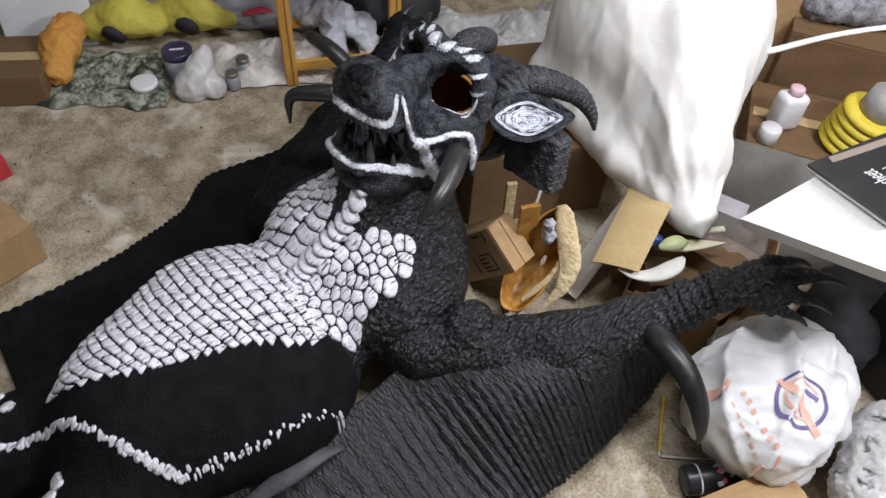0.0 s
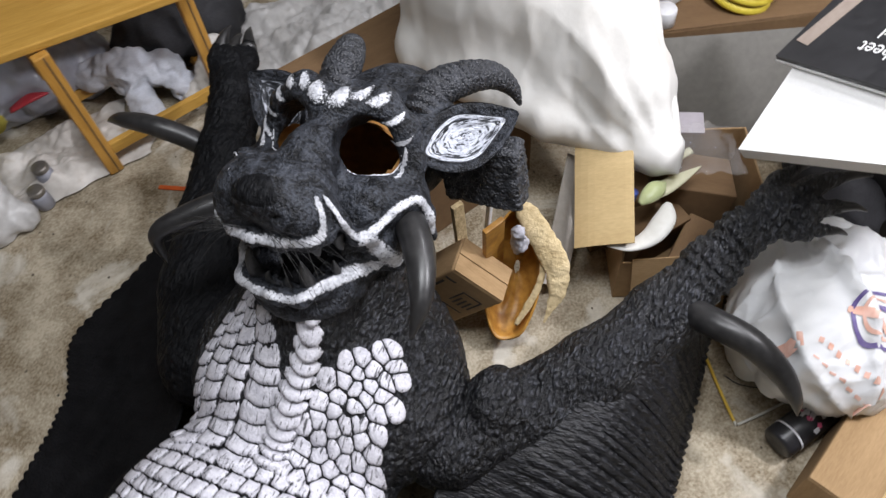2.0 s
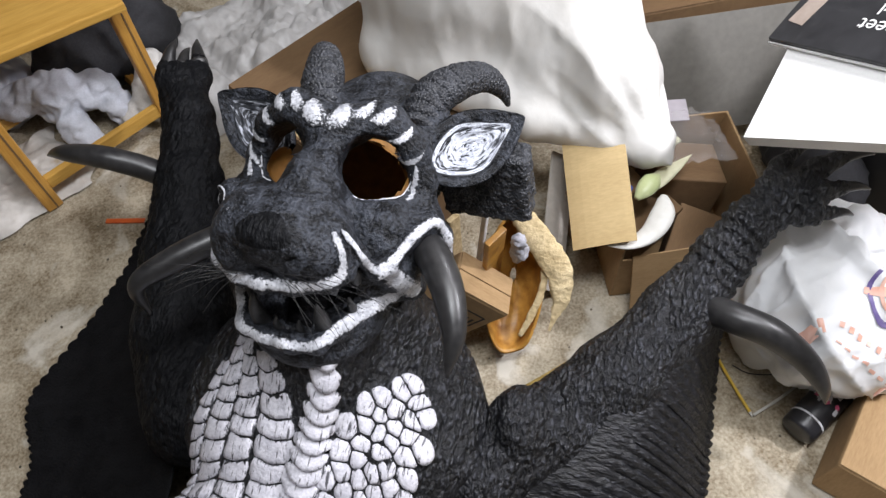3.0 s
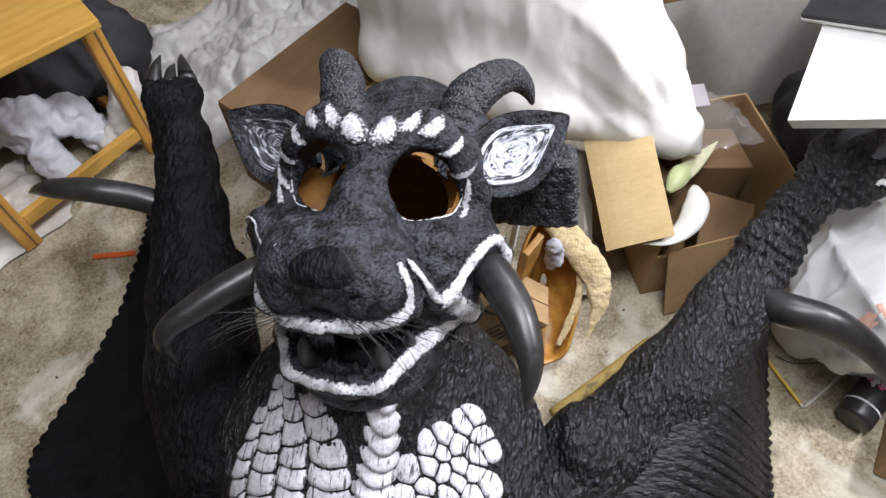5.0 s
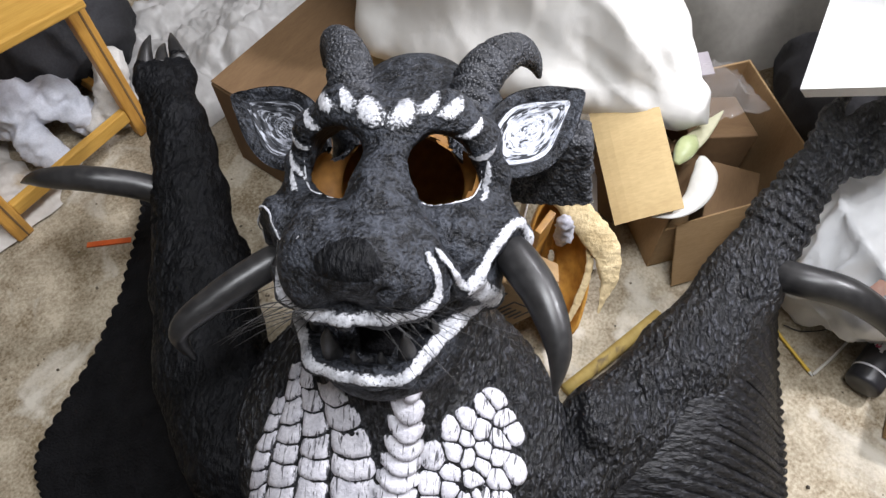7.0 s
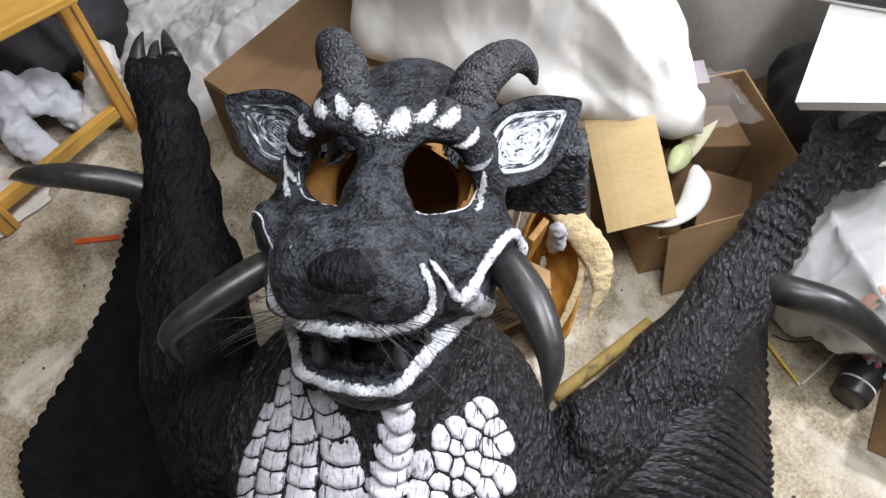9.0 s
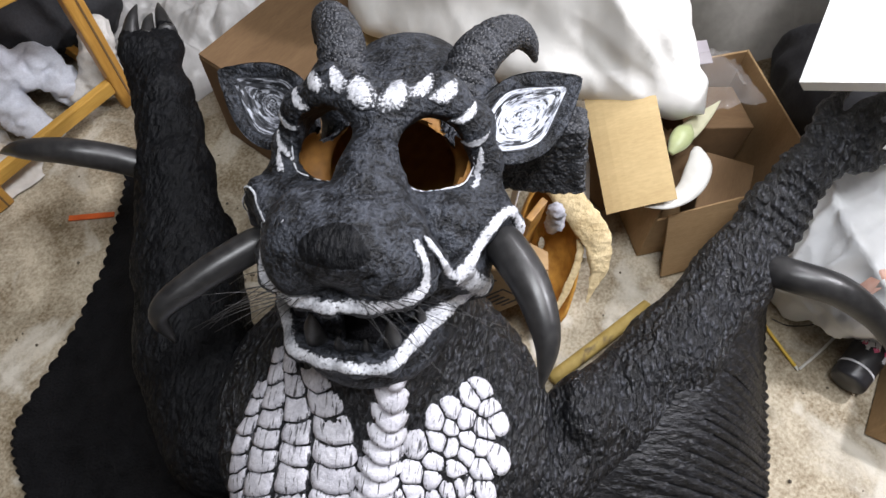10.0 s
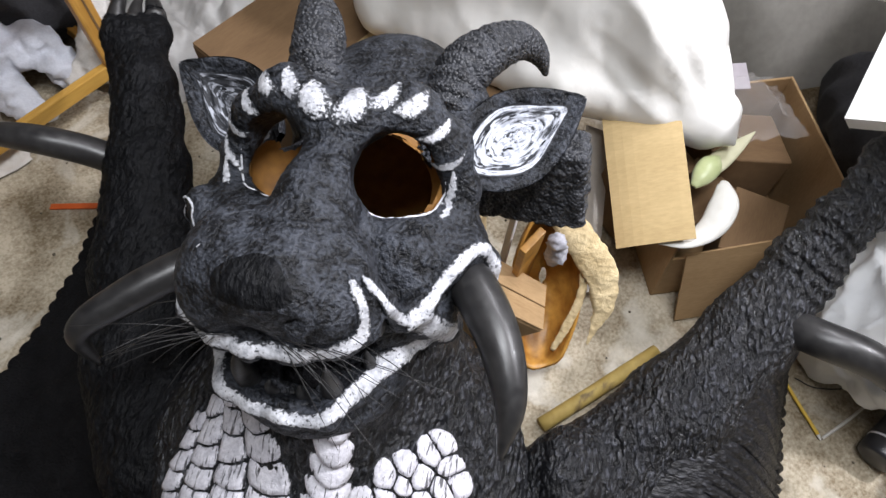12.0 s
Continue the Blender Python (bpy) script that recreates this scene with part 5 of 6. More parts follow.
def gather(data, corner, axis, count, amount, reach, seed=0.0):
    """Sharp folds in a sheet that run out from a gathered point, strongest at some way from it."""
    n = len(data.vertices)
    co, normal = np.empty(3 * n), np.empty(3 * n)
    data.vertices.foreach_get("co", co)
    data.vertex_normals.foreach_get("vector", normal)
    co, normal = co.reshape(-1, 3), normal.reshape(-1, 3)
    axis = Vector(axis).normalized()
    u = axis.orthogonal().normalized()
    w = axis.cross(u)
    d = co - np.array(corner)
    along = d @ np.array(axis)
    angle = np.arctan2(d @ np.array(w), d @ np.array(u))
    wander = np.array([noise.noise(Vector((math.cos(q) * 1.6, math.sin(q) * 1.6, r * 2.2 + seed))) for q, r in zip(angle, along)])
    fold = 1 - 2 * np.abs(np.sin(angle * count / 2 + 2.2 * wander + seed)) ** 0.8
    weight = np.clip(along / (0.2 * reach), 0, 1) * np.clip(1.25 - along / reach, 0, 1)
    data.vertices.foreach_set("co", (co + normal * (fold * amount * weight * (0.5 + 0.8 * np.abs(wander)))[:, None]).ravel())
    data.update()
    return data


sack = thing("plastic_sack", "big full white plastic sack slumped behind the boxes", "sack", pose(0.52, 1.80, 0))
bag_body("body", [("limb", [(0.128, -0.478, 0.262, 0.004), (0.122, -0.43, 0.288, 0.022), (0.09, -0.30, 0.36, 0.085), (0.02, -0.02, 0.48, 0.22)]),
                  ("limb", [(-0.26, 0.02, 0.32, 0.065), (-0.18, -0.10, 0.295, 0.045), (-0.06, -0.26, 0.29, 0.05), (0.10, -0.42, 0.265, 0.03)]),
                  ("limb", [(-0.18, -0.05, 0.33, 0.07), (-0.02, -0.20, 0.34, 0.07)]),
                  ("ball", (0.0, 0.07, 0.45), (0.285, 0.25, 0.32))],
         (-0.36, -0.50, 0.2), (0.36, 0.38, 0.84), 0.009, sack_white, sack, [(0.26, 0.013, 2.0), (0.11, 0.005, 5.0), (0.045, 0.0016, 9.0)], "white crinkled plastic", stretch=(1.25, 0.9, 0.42))
gather(sack.children[0].data, (0.137, -0.47, 0.235), (-0.10, 0.48, 0.28), 7, 0.005, 0.75)
for k, (a, b, c) in enumerate([((0.25, -0.04, 0.50), (0.46, -0.05, 0.60), (0.85, -0.06, 0.70)), ((0.24, 0.10, 0.60), (0.42, 0.06, 0.65), (0.86, -0.02, 0.70)), ((0.155, -0.30, 0.41), (0.155, -0.38, 0.345), (0.142, -0.455, 0.26))]):
    part("strap", sweep([(*a, 0.012), (*b, 0.009), (*c, 0.010)], 10, 6, 0.5, 0.1), sack_white, sack, "twisted white plastic strap")

shop = thing("shopping_bag", "white plastic shopping bag with orange and purple print", "bag", pose(0.84, 0.96, 0))
body = bag_body("body", [("ball", (-0.055, 0.0, 0.125), (0.165, 0.155, 0.15)), ("ball", (-0.005, 0.085, 0.14), (0.125, 0.12, 0.13)), ("ball", (-0.10, -0.03, 0.19), (0.14, 0.12, 0.10))],
                (-0.30, -0.26, 0.0), (0.30, 0.30, 0.40), 0.0085, bag_white, shop, [(0.15, 0.030, 1.0), (0.06, 0.006, 4.0), (0.025, 0.0016, 7.0)], "thin crinkled white plastic", stretch=(0.5, 1.3, 0.8))
gather(body.data, (-0.02, 0.20, 0.22), (-0.2, -1.0, -0.25), 8, 0.020, 0.42, 2.0)


def bag_top(x, y):
    hit, place, normal, _ = body.ray_cast(Vector((x, y, 0.6)), Vector((0, 0, -1)))
    return place if hit else Vector((x, y, 0.2))


orange_print = material("orange_print", (0.74, 0.40, 0.30), (0.84, 0.58, 0.50), 30.0, 0.5, 0.0)
purple_print = material("purple_print", (0.11, 0.08, 0.25), (0.22, 0.18, 0.36), 30.0, 0.5, 0.0)
bpy.context.view_layer.update()


def draped(name, outline, mat, cols=2):
    """A printed shape laid on the bag: strips of quads over its crumpled top."""
    verts, faces = [], []
    for (ax, ay), (bx, by) in outline:
        for j in range(cols + 1):
            f = j / cols
            x, y = ax + (bx - ax) * f, ay + (by - ay) * f
            p = bag_top(x, y)
            verts.append((x, y, p.z + 0.0025))
    w = cols + 1
    for i in range(len(outline) - 1):
        for j in range(cols):
            faces.append((i * w + j, i * w + j + 1, (i + 1) * w + j + 1, (i + 1) * w + j))
    return part(name, mesh_of(name, verts, faces), mat, shop)


def strip_line(a, b, width, n=10):
    d = (Vector(b) - Vector(a)).normalized()
    s = Vector((-d.y, d.x)) * width / 2
    out = []
    for i in range(n + 1):
        p = Vector(a).lerp(Vector(b), i / n)
        out.append(((p.x - s.x, p.y - s.y), (p.x + s.x, p.y + s.y)))
    return out


C, R = (-0.05, -0.072), 0.052
ring = [((C[0] + R * math.cos(a), C[1] + 0.95 * R * math.sin(a)), (C[0] + (R - 0.007) * math.cos(a), C[1] + 0.95 * (R - 0.007) * math.sin(a))) for a in np.linspace(0, 2 * math.pi, 40)]
draped("print_ring", ring, purple_print)
ring = [((C[0] + 0.036 * math.cos(a), C[1] + 0.034 * math.sin(a)), (C[0] + 0.031 * math.cos(a), C[1] + 0.029 * math.sin(a))) for a in np.linspace(0.4, 4.9, 30)]
draped("print_ring", ring, orange_print)
draped("print_band", strip_line((-0.093, -0.038), (-0.016, -0.128), 0.015, 14), orange_print, 4)
draped("print_bar", strip_line((-0.045, -0.055), (-0.02, -0.07), 0.01), purple_print)
draped("print_block", strip_line((-0.21, -0.045), (-0.185, -0.056), 0.024, 6), orange_print, 5)
for k in range(8):
    a = Vector((-0.160 + 0.0105 * k, -0.065 - 0.0145 * k))
    draped("print_bar", strip_line(a, a + Vector((0.006, -0.006)), 0.009, 3), orange_print, 3)
for k in range(7):
    a = Vector((-0.180 + 0.011 * k, -0.085 - 0.0145 * k))
    draped("print_bar", strip_line(a, a + Vector((0.008, -0.008)), 0.003, 3), orange_print)

# ---- spray can, pencil, stick, scraps on the floor ----
can_black = material("black_can_paint", (0.012, 0.012, 0.014), (0.03, 0.03, 0.034), 20.0, 0.32, 0.05)
can_white = material("white_can_print", (0.55, 0.55, 0.58), (0.75, 0.75, 0.78), 30.0, 0.4, 0.0)
pink = material("pink_print", (0.55, 0.08, 0.18), (0.70, 0.14, 0.26), 30.0, 0.5, 0.0)
can = thing("spray_can", "black aerosol can with white and pink artwork", "can", pose(0.628, 0.806, 0.034, 0, 84, 14))
part("body", lathe([(0.026, 0), (0.031, 0.003), (0.0325, 0.008), (0.0325, 0.15), (0.030, 0.158), (0.022, 0.164)]), can_black, can)
part("cap", lathe([(0.022, 0.162), (0.0255, 0.163), (0.0255, 0.198), (0.022, 0.203), (0.012, 0.204)]), can_black, can, "glossy black cap")
for z in (0.03, 0.142):
    part("band", lathe([(0.0327, z), (0.0331, z), (0.0331, z + 0.004), (0.0327, z + 0.004)]), can_white, can, "thin white ring")
for k in range(26):
    rr = random.Random(k)
    a = math.pi + rr.uniform(-1.0, 1.0)
    part("print_bar", box_bm(0.0006, rr.uniform(0.004, 0.011), rr.uniform(0.004, 0.012), 0), pink if k % 6 == 0 else can_white, can,
         m=pose(0.0327 * math.cos(a), 0.0327 * math.sin(a), rr.uniform(0.06, 0.125), 0, 0, math.degrees(a)) @ pose(0, 0, 0, rr.uniform(-40, 40)), smooth=False)
yellow = material("yellow_paint", (0.62, 0.40, 0.04), (0.75, 0.52, 0.08), 20.0, 0.45, 0.05)
pencil = thing("pencil", "thin yellow wooden pencil on the floor", "pencil", pose(0.612, 1.03, 0.004))
part("shaft", sweep([(0, 0, 0, 0.0035), (-0.012, -0.08, 0, 0.0035), (-0.02, -0.15, 0, 0.0035)], 6, 4), yellow, pencil)
part("tip", sweep([(-0.02, -0.15, 0, 0.0035), (-0.022, -0.16, 0, 0.001)], 6, 2), ivory, pencil)
stick = thing("wooden_skewer", "thin pale wooden skewer on the floor", "stick", pose(0.595, 0.872, 0.004))
part("shaft", sweep([(0, 0, 0, 0.0028), (0.06, 0.004, 0, 0.0028), (0.125, 0.012, 0, 0.0024)], 6, 4), ivory, stick)
wire = thing("thin_wire", "thin dark bent wire on the floor", "wire", pose(0.625, 0.945, 0.003))
part("wire", sweep([(0, 0.03, 0, 0.0012), (0.02, 0.0, 0, 0.0012), (0.07, -0.025, 0, 0.0012), (0.12, -0.02, 0, 0.0012)], 5, 8), can_black, wire)
dowel = thing("wood_dowel", "short weathered wooden dowel on the black membrane", "stick", pose(-0.63, 1.352, 0.022))
part("shaft", sweep([(0, 0, 0, 0.0075), (0.012, -0.07, 0.003, 0.008), (0.022, -0.15, 0, 0.008)], 10, 5), material("weathered_wood", (0.24, 0.17, 0.07), (0.42, 0.31, 0.15), 30.0, 0.8, 0.4, 80.0), dowel)
orange = material("orange_plastic", (0.62, 0.10, 0.02), (0.78, 0.17, 0.04), 12.0, 0.5, 0.1)
strip = thing("orange_strip", "flat bright orange plastic strip on the floor", "strip", pose(-0.43, 1.92, 0.0, 0, 0, -26))
part("strip", box_bm(0.095, 0.013, 0.004, 0.0012), orange, strip, smooth=False)
lath = thing("wood_lath", "round yellow wooden lath on the floor", "stick", pose(0.18, 1.105, 0.016))
part("shaft", sweep([(0, 0, 0, 0.013), (0.11, 0.008, 0, 0.013), (0.25, 0.02, 0, 0.013)], 12, 4), material("dirty_lath", (0.30, 0.20, 0.045), (0.50, 0.37, 0.12), 18.0, 0.7, 0.3, 60.0, spots=(0.16, 0.11, 0.05), spot_scale=22.0, spot_edge=0.6), lath)
grit = bmesh.new()
rng = random.Random(8)
for k in range(420):
    r = rng.uniform(0.0012, 0.004)
    bmesh.ops.create_icosphere(grit, subdivisions=1, radius=r, matrix=pose(rng.uniform(-1.3, 0.9), rng.uniform(0.5, 2.2), r * 0.3) @ Matrix.Diagonal((1, rng.uniform(0.6, 1.4), 0.5, 1)))
tagged(part("floor_grit", grit, material("dark_grit", (0.05, 0.04, 0.03), (0.22, 0.18, 0.13), 60.0, 0.9, 0.0)), "scattered dark crumbs and grit on concrete", "grit", kind="stuff")

# ---- step stool ----
stool = thing("step_stool", "low varnished yellow pine step stool with grooved legs", "stool", pose(-0.58, 2.05, 0, 0, 0, 21.5))
for k, (x, y) in enumerate([(0, 0), (0.355, 0), (0, 0.26), (0.355, 0.26)]):
    leg = part("leg", box_bm(0.040, 0.026, 0.395, 0.004, 2, (x, y, 0)), wood, stool, smooth=False)
    # no groove is cut: a dark strip stands for its shade
    part("groove", box_bm(0.004, 0.002, 0.39, 0, at=(x + 0.004, y - 0.0135, 0.002)), card_shaded, leg, smooth=False)
for y in (0, 0.26):
    part("rail", box_bm(0.315, 0.018, 0.035, 0.003, 2, (0.1775, y, 0.055)), wood_flat, stool, smooth=False)
for x in (0, 0.355):
    part("rail", box_bm(0.018, 0.234, 0.035, 0.003, 2, (x, 0.13, 0.050)), wood, stool, smooth=False)
part("seat", box_bm(0.46, 0.34, 0.022, 0.004, 2), wood_flat, stool, "yellow varnished plank seat", pose(0.17, 0.15, 0.395, 0, 0, -12), smooth=False)


# ---- soft heaps ----
def heap(name, label, category, at, pieces, step, mat, creases, k=0.03, piece_name="body"):
    ob = thing(name, label, category, pose(*at))
    pts = np.array([[*p[:3], p[3]] for row in pieces for p in row])
    low = tuple(np.maximum(pts[:, :3].min(0) - pts[:, 3].max() - 0.02, (-9, -9, -at[2])))
    high = tuple(pts[:, :3].max(0) + pts[:, 3].max() + 0.02)
    cells = grid_of(low, high, step)
    field = None
    for row in pieces:
        d = limb(cells, row)
        field = d if field is None else blend(field, d, k)
    field = np.maximum(field, 0.002 - at[2] - cells[..., 2])
    mesh = nets(piece_name, field, low, step)
    for size, amount, seed in creases:
        roughen(mesh, size, amount, ridged=True, seed=seed)
    part(piece_name, mesh, mat, ob)
    return ob


def crumpled(name, label, category, at, sx, sy, height, mat, turn=0.0, seed=0.0, n=76):
    """A folded, crumpled sheet heaped on the floor."""
    ob = thing(name, label, category, pose(*at, 0, 0, turn))
    verts, faces = [], []
    for i in range(n):
        for j in range(n):
            u, v = i / (n - 1) - 0.5, j / (n - 1) - 0.5
            q = Vector((u * sx * 9, v * sy * 9, seed))
            edge = max(0.0, 1 - (2 * max(abs(u), abs(v))) ** 4)
            fold = abs(noise.noise(q * 0.55)) * 1.1 + 0.55 * abs(noise.noise(q * 1.5 + Vector((3, 1, 0)))) + 0.24 * abs(noise.noise(q * 3.7)) + 0.13 * abs(noise.noise(q * 8.5))
            x = u * sx * (1 + 0.2 * noise.noise(Vector((v * 5, seed, 1))))
            y = v * sy * (1 + 0.2 * noise.noise(Vector((u * 5, seed, 2))))
            verts.append((x, y, 0.004 + height * edge * (0.25 + fold)))
    for i in range(n - 1):
        for j in range(n - 1):
            faces.append((i * n + j, (i + 1) * n + j, (i + 1) * n + j + 1, i * n + j + 1))
    part("sheet", mesh_of("sheet", verts, faces), mat, ob)
    return ob


paper_white = material("crumpled_paper", (0.50, 0.46, 0.42), (0.72, 0.69, 0.65), 7.0, 0.75, 0.3, 50.0, spots=(0.40, 0.32, 0.22), spot_scale=9.0, spot_edge=0.62)
film_white = material("milky_film", (0.52, 0.51, 0.50), (0.74, 0.73, 0.72), 6.0, 0.35, 0.3, 50.0, through_light=0.2)
cloth_grey = material("grey_knit", (0.48, 0.50, 0.56), (0.66, 0.68, 0.75), 12.0, 0.9, 0.5, 220.0)
cloth_dark = material("dark_cloth", (0.012, 0.012, 0.014), (0.04, 0.04, 0.045), 12.0, 0.9, 0.5, 160.0)
sock_white = material("white_sock_knit", (0.55, 0.53, 0.50), (0.72, 0.70, 0.67), 14.0, 0.9, 0.4, 240.0)
yellow_fur = material("yellow_foam_fleece", (0.42, 0.36, 0.045), (0.66, 0.58, 0.12), 10.0, 0.95, 0.6, 150.0)
orange_fur = material("orange_foam_fleece", (0.46, 0.19, 0.03), (0.72, 0.38, 0.10), 9.0, 0.95, 0.6, 120.0)
camo = material("camouflage_cloth", (0.05, 0.06, 0.04), (0.40, 0.42, 0.33), 24.0, 0.9, 0.6, 90.0, spots=(0.03, 0.035, 0.025), spot_scale=16.0, spot_edge=0.53, contrast=(0.40, 0.60))
bag_film = material("clear_lilac_film", (0.40, 0.41, 0.48), (0.60, 0.61, 0.68), 5.0, 0.25, 0.3, 30.0, through_light=0.35)
red = material("red_card", (0.42, 0.025, 0.04), (0.56, 0.05, 0.07), 6.0, 0.5, 0.1)

crumpled("packing_film", "heap of crumpled milky plastic packing film", "packing film", (0.02, 2.36, 0.0), 0.62, 0.46, 0.10, film_white, 14, 1.0)
crumpled("packing_film", "crumpled milky plastic film behind cardboard box", "packing film", (0.42, 2.42, 0.0), 0.55, 0.5, 0.13, film_white, -20, 6.0)
crumpled("crumpled_paper", "crumpled dirty white paper beside the stool", "paper", (-0.70, 2.14, 0.0), 0.40, 0.26, 0.045, paper_white, 18, 3.0)
heap("grey_glove", "limp light grey knitted cloth under the stool", "cloth", (-0.48, 2.30, 0.0), [[(-0.10, 0.02, 0.10, 0.045), (0.0, 0.0, 0.12, 0.045), (0.09, -0.02, 0.10, 0.04), (0.13, -0.06, 0.05, 0.03)], [(-0.03, 0.0, 0.10, 0.035), (0.02, -0.09, 0.06, 0.03), (0.05, -0.14, 0.03, 0.025)]], 0.006, cloth_grey, [(0.09, 0.020, 1.0), (0.035, 0.008, 4.0)])
heap("white_sock", "rumpled off-white sock hanging under the stool", "sock", (-0.30, 2.24, 0.0), [[(0.06, 0.04, 0.13, 0.03), (0.03, 0.0, 0.08, 0.03), (-0.03, -0.03, 0.035, 0.027)]], 0.006, sock_white, [(0.06, 0.014, 2.0), (0.025, 0.005, 5.0)])
heap("dark_bundle", "dark crumpled cloth bundle under the stool", "cloth", (-0.30, 2.42, 0.0), [[(-0.12, 0, 0.10, 0.10), (0.05, 0.02, 0.12, 0.11)]], 0.012, cloth_dark, [(0.09, 0.02, 3.0)])
clear_bag = heap("plastic_bag", "clear lilac plastic bag of fabric with red print", "bag", (-0.78, 2.38, 0.0), [[(-0.12, 0, 0.12, 0.12), (0.05, 0.02, 0.14, 0.13), (0.15, 0.04, 0.10, 0.10)]], 0.011, bag_film, [(0.10, 0.018, 5.0), (0.04, 0.005, 2.0)])
part("print_patch", sweep([(-0.02, -0.13, 0.12, 0.012), (0.04, -0.125, 0.14, 0.02), (0.09, -0.10, 0.13, 0.012)], 10, 5, 0.4), red, clear_bag, "faded red print")

# foam puppet parts in yellow and orange on a camouflage cloth
crumpled("camouflage_cloth", "rumpled green camouflage cloth on the floor", "cloth", (-1.18, 1.95, 0.0), 0.42, 0.30, 0.055, camo, 10, 8.0)
for k, (x, y, a, flip) in enumerate([(-1.20, 2.16, -8, 1), (-0.98, 2.26, 12, 1)]):
    ob = heap("yellow_slipper", "yellow fleece foam puppet piece with black eye", "costume part", (x, y, 0.03), [[(-0.10, -0.02, 0.05, 0.055), (0.0, 0.0, 0.08, 0.07), (0.09, 0.03, 0.06, 0.055)], [(0.0, 0.02, 0.10, 0.04), (0.02, 0.05, 0.17, 0.03)]], 0.009, yellow_fur, [(0.06, 0.006, k)])
    # the puppet piece's black eye, a short dark plug
    part("opening", sweep([(-0.01, -0.055, 0.055, 0.040), (-0.01, -0.075, 0.045, 0.040)], 18, 3), cloth_dark, ob, "black round eye")
heap("orange_fleece", "orange shaggy foam costume piece on brown box", "costume part", (-1.32, 1.95, 0.03), [[(0.0, 0.08, 0.10, 0.05), (0.0, 0.0, 0.08, 0.055), (0.02, -0.08, 0.04, 0.04)]], 0.009, orange_fur, [(0.035, 0.012, 4.0)])
tub_white = material("white_tub_plastic", (0.68, 0.68, 0.70), (0.80, 0.80, 0.82), 8.0, 0.4, 0.05)
tub = thing("plastic_tub", "small white round plastic tub with lid", "tub", pose(-1.035, 1.905, 0))
part("body", lathe([(0.034, 0), (0.037, 0.003), (0.040, 0.036)]), tub_white, tub)
part("lid", lathe([(0.0425, 0.034), (0.0435, 0.036), (0.0435, 0.045), (0.041, 0.048), (0.038, 0.0485)]), tub_white, tub)
jar = thing("glass_jar", "clear jar with dark purple screw lid", "jar", pose(-0.955, 2.02, 0))
part("body", lathe([(0.045, 0), (0.05, 0.006), (0.05, 0.075), (0.044, 0.085)]), bag_film, jar)
part("lid", lathe([(0.047, 0.083), (0.050, 0.085), (0.050, 0.104), (0.046, 0.108), (0.044, 0.105), (0.02, 0.105)]), material("dark_purple_lid", (0.025, 0.02, 0.05), (0.06, 0.05, 0.10), 20.0, 0.35, 0.05), jar, "dark purple lid with pale print")
bar(0.045, 0.010, can_white, jar, pose(0.0, 0.0, 0.1055, 0, 0, 20))
heap("cotton_bundle", "white fluffy cotton bundle on the floor", "stuffing", (-0.86, 1.94, 0.0), [[(-0.03, -0.02, 0.035, 0.045), (0.0, 0.03, 0.08, 0.04), (0.01, 0.06, 0.12, 0.022)], [(0.0, 0.0, 0.04, 0.05), (0.05, 0.0, 0.03, 0.035)]], 0.008, film_white, [(0.045, 0.010, 6.0)])
steel = material("dull_steel_lid", (0.22, 0.20, 0.18), (0.36, 0.34, 0.31), 20.0, 0.4, 0.1, metal=0.7)
for x, y, h in ((-0.765, 1.99, 0.05), (-0.75, 2.06, 0.06)):
    ob = thing("spice_jar", "small glass jar with dull metal lid", "jar", pose(x, y, 0), "small jars on the floor")
    part("body", lathe([(0.020, 0), (0.023, 0.003), (0.023, h * 0.8), (0.019, h)]), bag_film, ob)
    part("lid", lathe([(0.021, h), (0.022, h + 0.001), (0.022, h + 0.013), (0.019, h + 0.015)]), steel, ob)
carton("cardboard_box", "battered brown carton beside the camouflage cloth", (0.34, 0.24, 0.10), pose(-1.50, 1.86, 0, 0, 0, 15), card_shaded)
carton("cardboard_box", "tan cardboard carton with worn edges", (0.30, 0.34, 0.13), pose(-1.22, 1.12, 0, 0, 0, -32), card)
ob = thing("red_box", "bright red cardboard box on the floor", "box", pose(-1.40, 1.50, 0, 0, 0, -38))
part("body", box_bm(0.28, 0.12, 0.07, 0.004), red, ob, smooth=False)
ob = thing("white_board", "pale grey-white panel leaning at the back", "board", pose(-1.45, 2.10, 0, -12, 0, 18))
part("panel", box_bm(0.30, 0.02, 0.26, 0.004), tub_white, ob, smooth=False)

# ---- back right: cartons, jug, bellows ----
carton("cardboard_box", "large brown carton behind the white sack", (0.60, 0.40, 0.30), pose(1.35, 2.35, 0, 0, 0, -14), card_shaded)
carton("cardboard_box", "brown carton carrying a jug and yellow bellows", (0.62, 0.34, 0.12), pose(1.22, 1.98, 0, 0, 0, -12), card_shaded)
carton("cardboard_box", "dark brown carton against the back clutter", (0.40, 0.30, 0.42), pose(0.85, 2.45, 0, 0, 0, 6), card)
jug = thing("plastic_jug", "white plastic jug with pale pink cap", "jug", pose(1.00, 1.98, 0.126, 0, 0, 20))
part("body", box_bm(0.085, 0.07, 0.12, 0.018, 3), tub_white, jug)
part("cap", lathe([(0.022, 0.119), (0.022, 0.14), (0.018, 0.143)]), material("pink_cap", (0.62, 0.42, 0.48), (0.74, 0.54, 0.60), 12.0, 0.5, 0.0), jug, "pale pink screw cap")
tubs = thing("paste_tub", "small white tub beside the jug", "tub", pose(0.945, 1.90, 0.126))
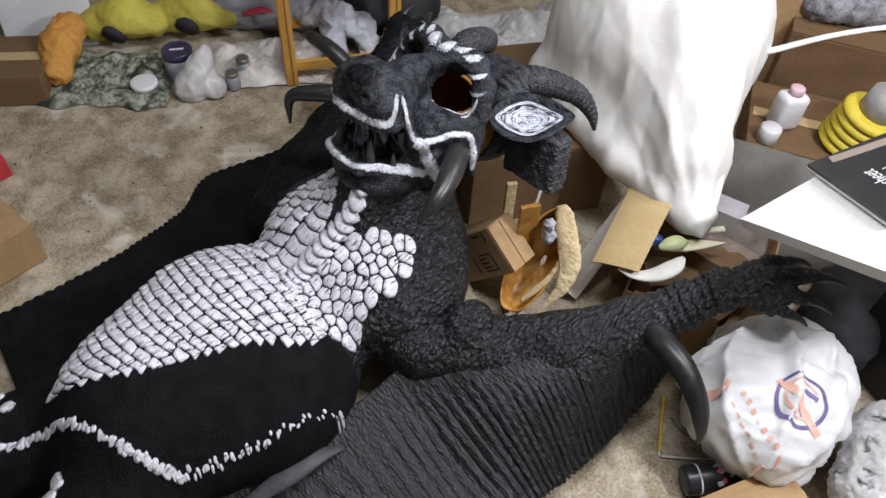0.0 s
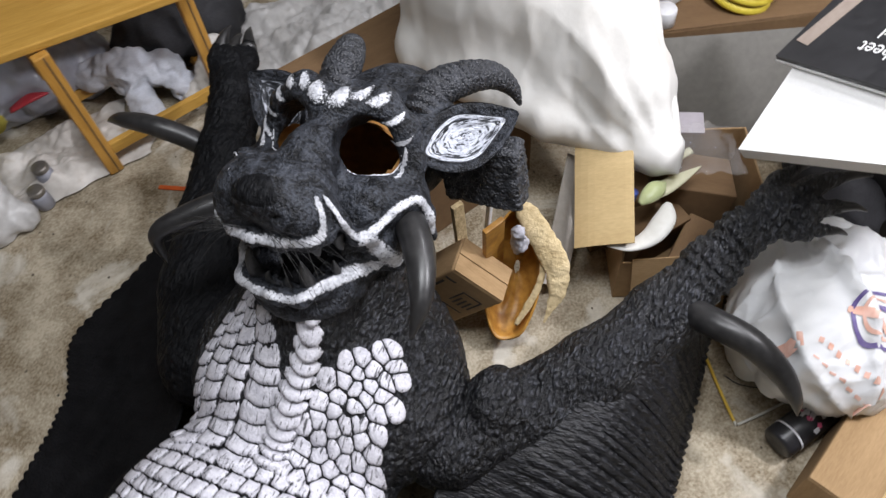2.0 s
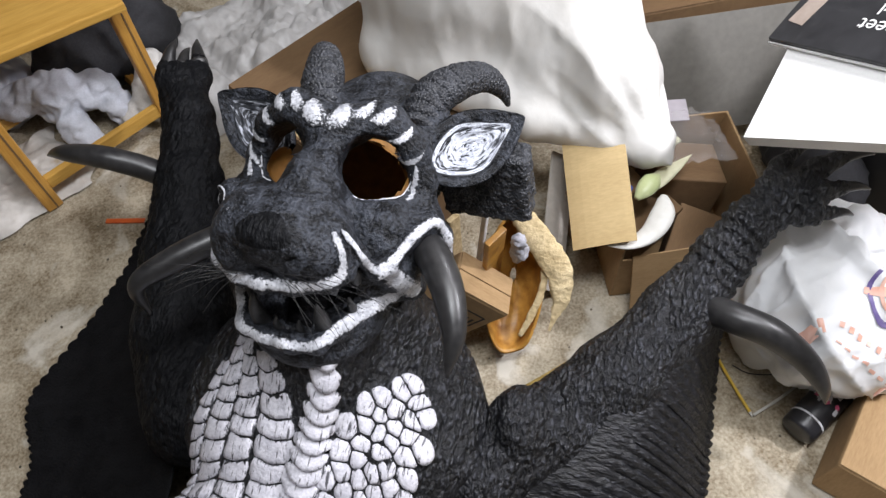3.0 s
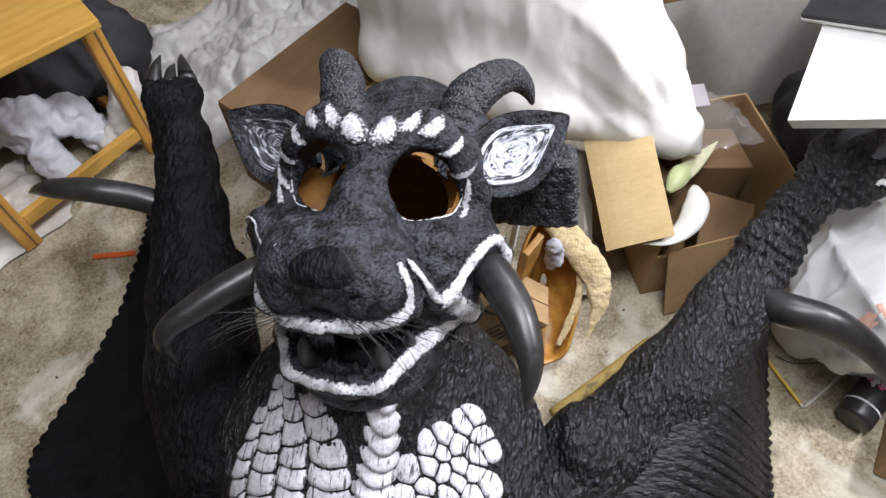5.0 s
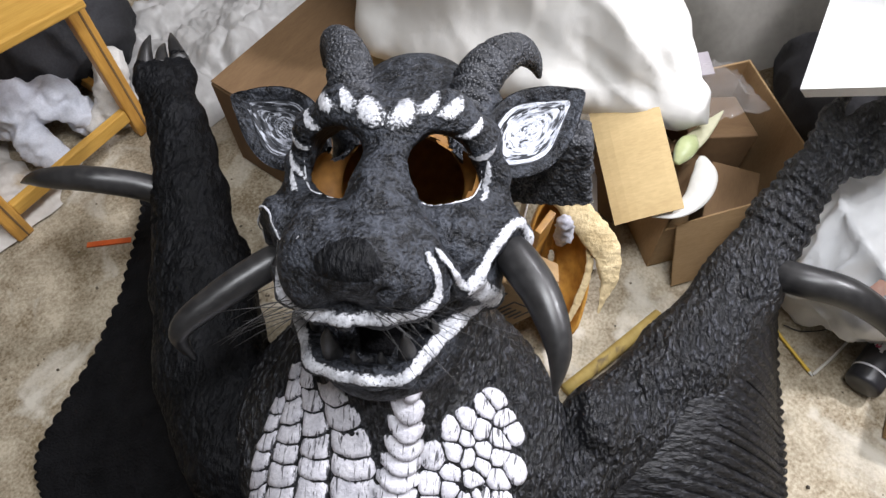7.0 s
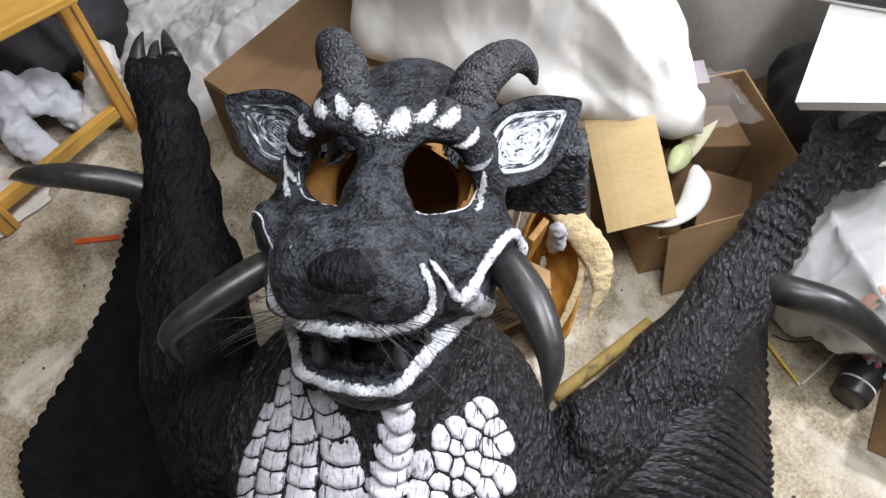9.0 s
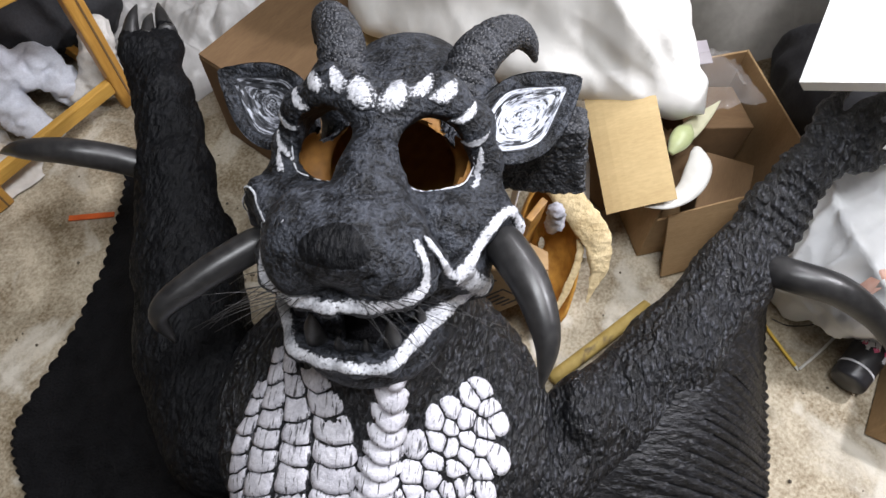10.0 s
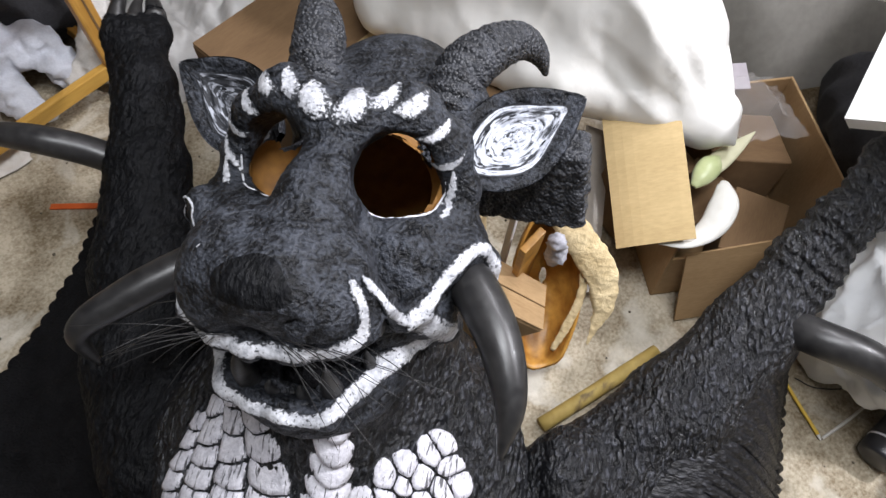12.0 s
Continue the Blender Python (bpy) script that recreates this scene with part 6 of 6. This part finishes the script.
part("body", lathe([(0.028, 0), (0.032, 0.002), (0.032, 0.045), (0.028, 0.05)]), tub_white, tubs)
bellows = thing("yellow_bellows", "ribbed yellow rubber bellows round a grey tube", "hose", pose(1.185, 1.925, 0.126, 6, 10, 0))
profile = [(0.075, 0)]
for k in range(5):
    profile += [(0.088, 0.006 + 0.028 * k), (0.092, 0.014 + 0.028 * k), (0.086, 0.024 + 0.028 * k), (0.072, 0.028 + 0.028 * k)]
part("sleeve", lathe(profile, 36), material("yellow_rubber", (0.60, 0.46, 0.03), (0.76, 0.62, 0.08), 9.0, 0.55, 0.1), bellows)
part("tube", lathe([(0.05, 0.13), (0.055, 0.132), (0.055, 0.205), (0.052, 0.205), (0.052, 0.14), (0.01, 0.138)], 32), material("grey_tube", (0.22, 0.21, 0.20), (0.32, 0.31, 0.30), 9.0, 0.5, 0.1), bellows, "grey open tube")
# heap added to keep the gap between open box and foam board dark
heap("dark_clutter", "dark crumpled heap filling the gap by the foam board", "plastic bag", (1.10, 1.36, 0.0), [[(-0.08, -0.14, 0.09, 0.09), (0.0, 0.0, 0.09, 0.09), (0.18, 0.0, 0.08, 0.08)]], 0.014, cloth_dark, [(0.10, 0.02, 2.0)])
heap("grey_fleece", "grey speckled fleece bundle on brown carton", "cloth", (1.20, 2.33, 0.31), [[(-0.1, 0, 0.05, 0.06), (0.1, 0.0, 0.06, 0.07)]], 0.011, material("speckled_fleece", (0.08, 0.08, 0.09), (0.42, 0.42, 0.45), 26.0, 0.95, 0.6, 120.0), [(0.04, 0.012, 1.0)])
heap("speckled_fur", "white fluffy fur piece with black flecks", "fur", (1.03, 0.875, 0.0), [[(-0.03, -0.05, 0.08, 0.07), (0.02, 0.04, 0.13, 0.08), (0.10, 0.06, 0.12, 0.08)]], 0.008, material("speckled_white_fur", (0.50, 0.50, 0.50), (0.82, 0.82, 0.82), 30.0, 0.9, 0.9, 120.0, spots=(0.03, 0.03, 0.03), spot_scale=26.0, spot_edge=0.60), [(0.03, 0.012, 3.0)])

# black printed package on the foam board
pack_black = material("black_package", (0.016, 0.016, 0.018), (0.035, 0.035, 0.038), 10.0, 0.5, 0.1)
pack = thing("vinyl_package", "flat black package with white lettering on foam board", "package", foam_sheet.matrix_basis @ pose(-0.035, 0.197, 0.026, 0, 0, -17.5))
part("body", box_bm(0.34, 0.24, 0.016, 0.002, 2, (0.17, 0.12, 0)), pack_black, pack, smooth=False)
part("edge", box_bm(0.342, 0.003, 0.005, 0, at=(0.17, -0.001, 0.002)), foam_white, pack, "pale card edge", smooth=False)
part("label_strip", box_bm(0.033, 0.19, 0.0006, 0, at=(0, 0.095, 0)), material("tan_label", (0.30, 0.24, 0.20), (0.42, 0.35, 0.30), 20.0, 0.6, 0.1), pack, "plain tan label strip", pose(0.028, 0.038, 0.0164, 0, 0, -8), smooth=False)
words("vinyl", 0.036, foam_white, pack, pose(0.215, 0.105, 0.0168, 0, 0, 180))
words("sheet", 0.036, foam_white, pack, pose(0.215, 0.070, 0.0168, 0, 0, 180))
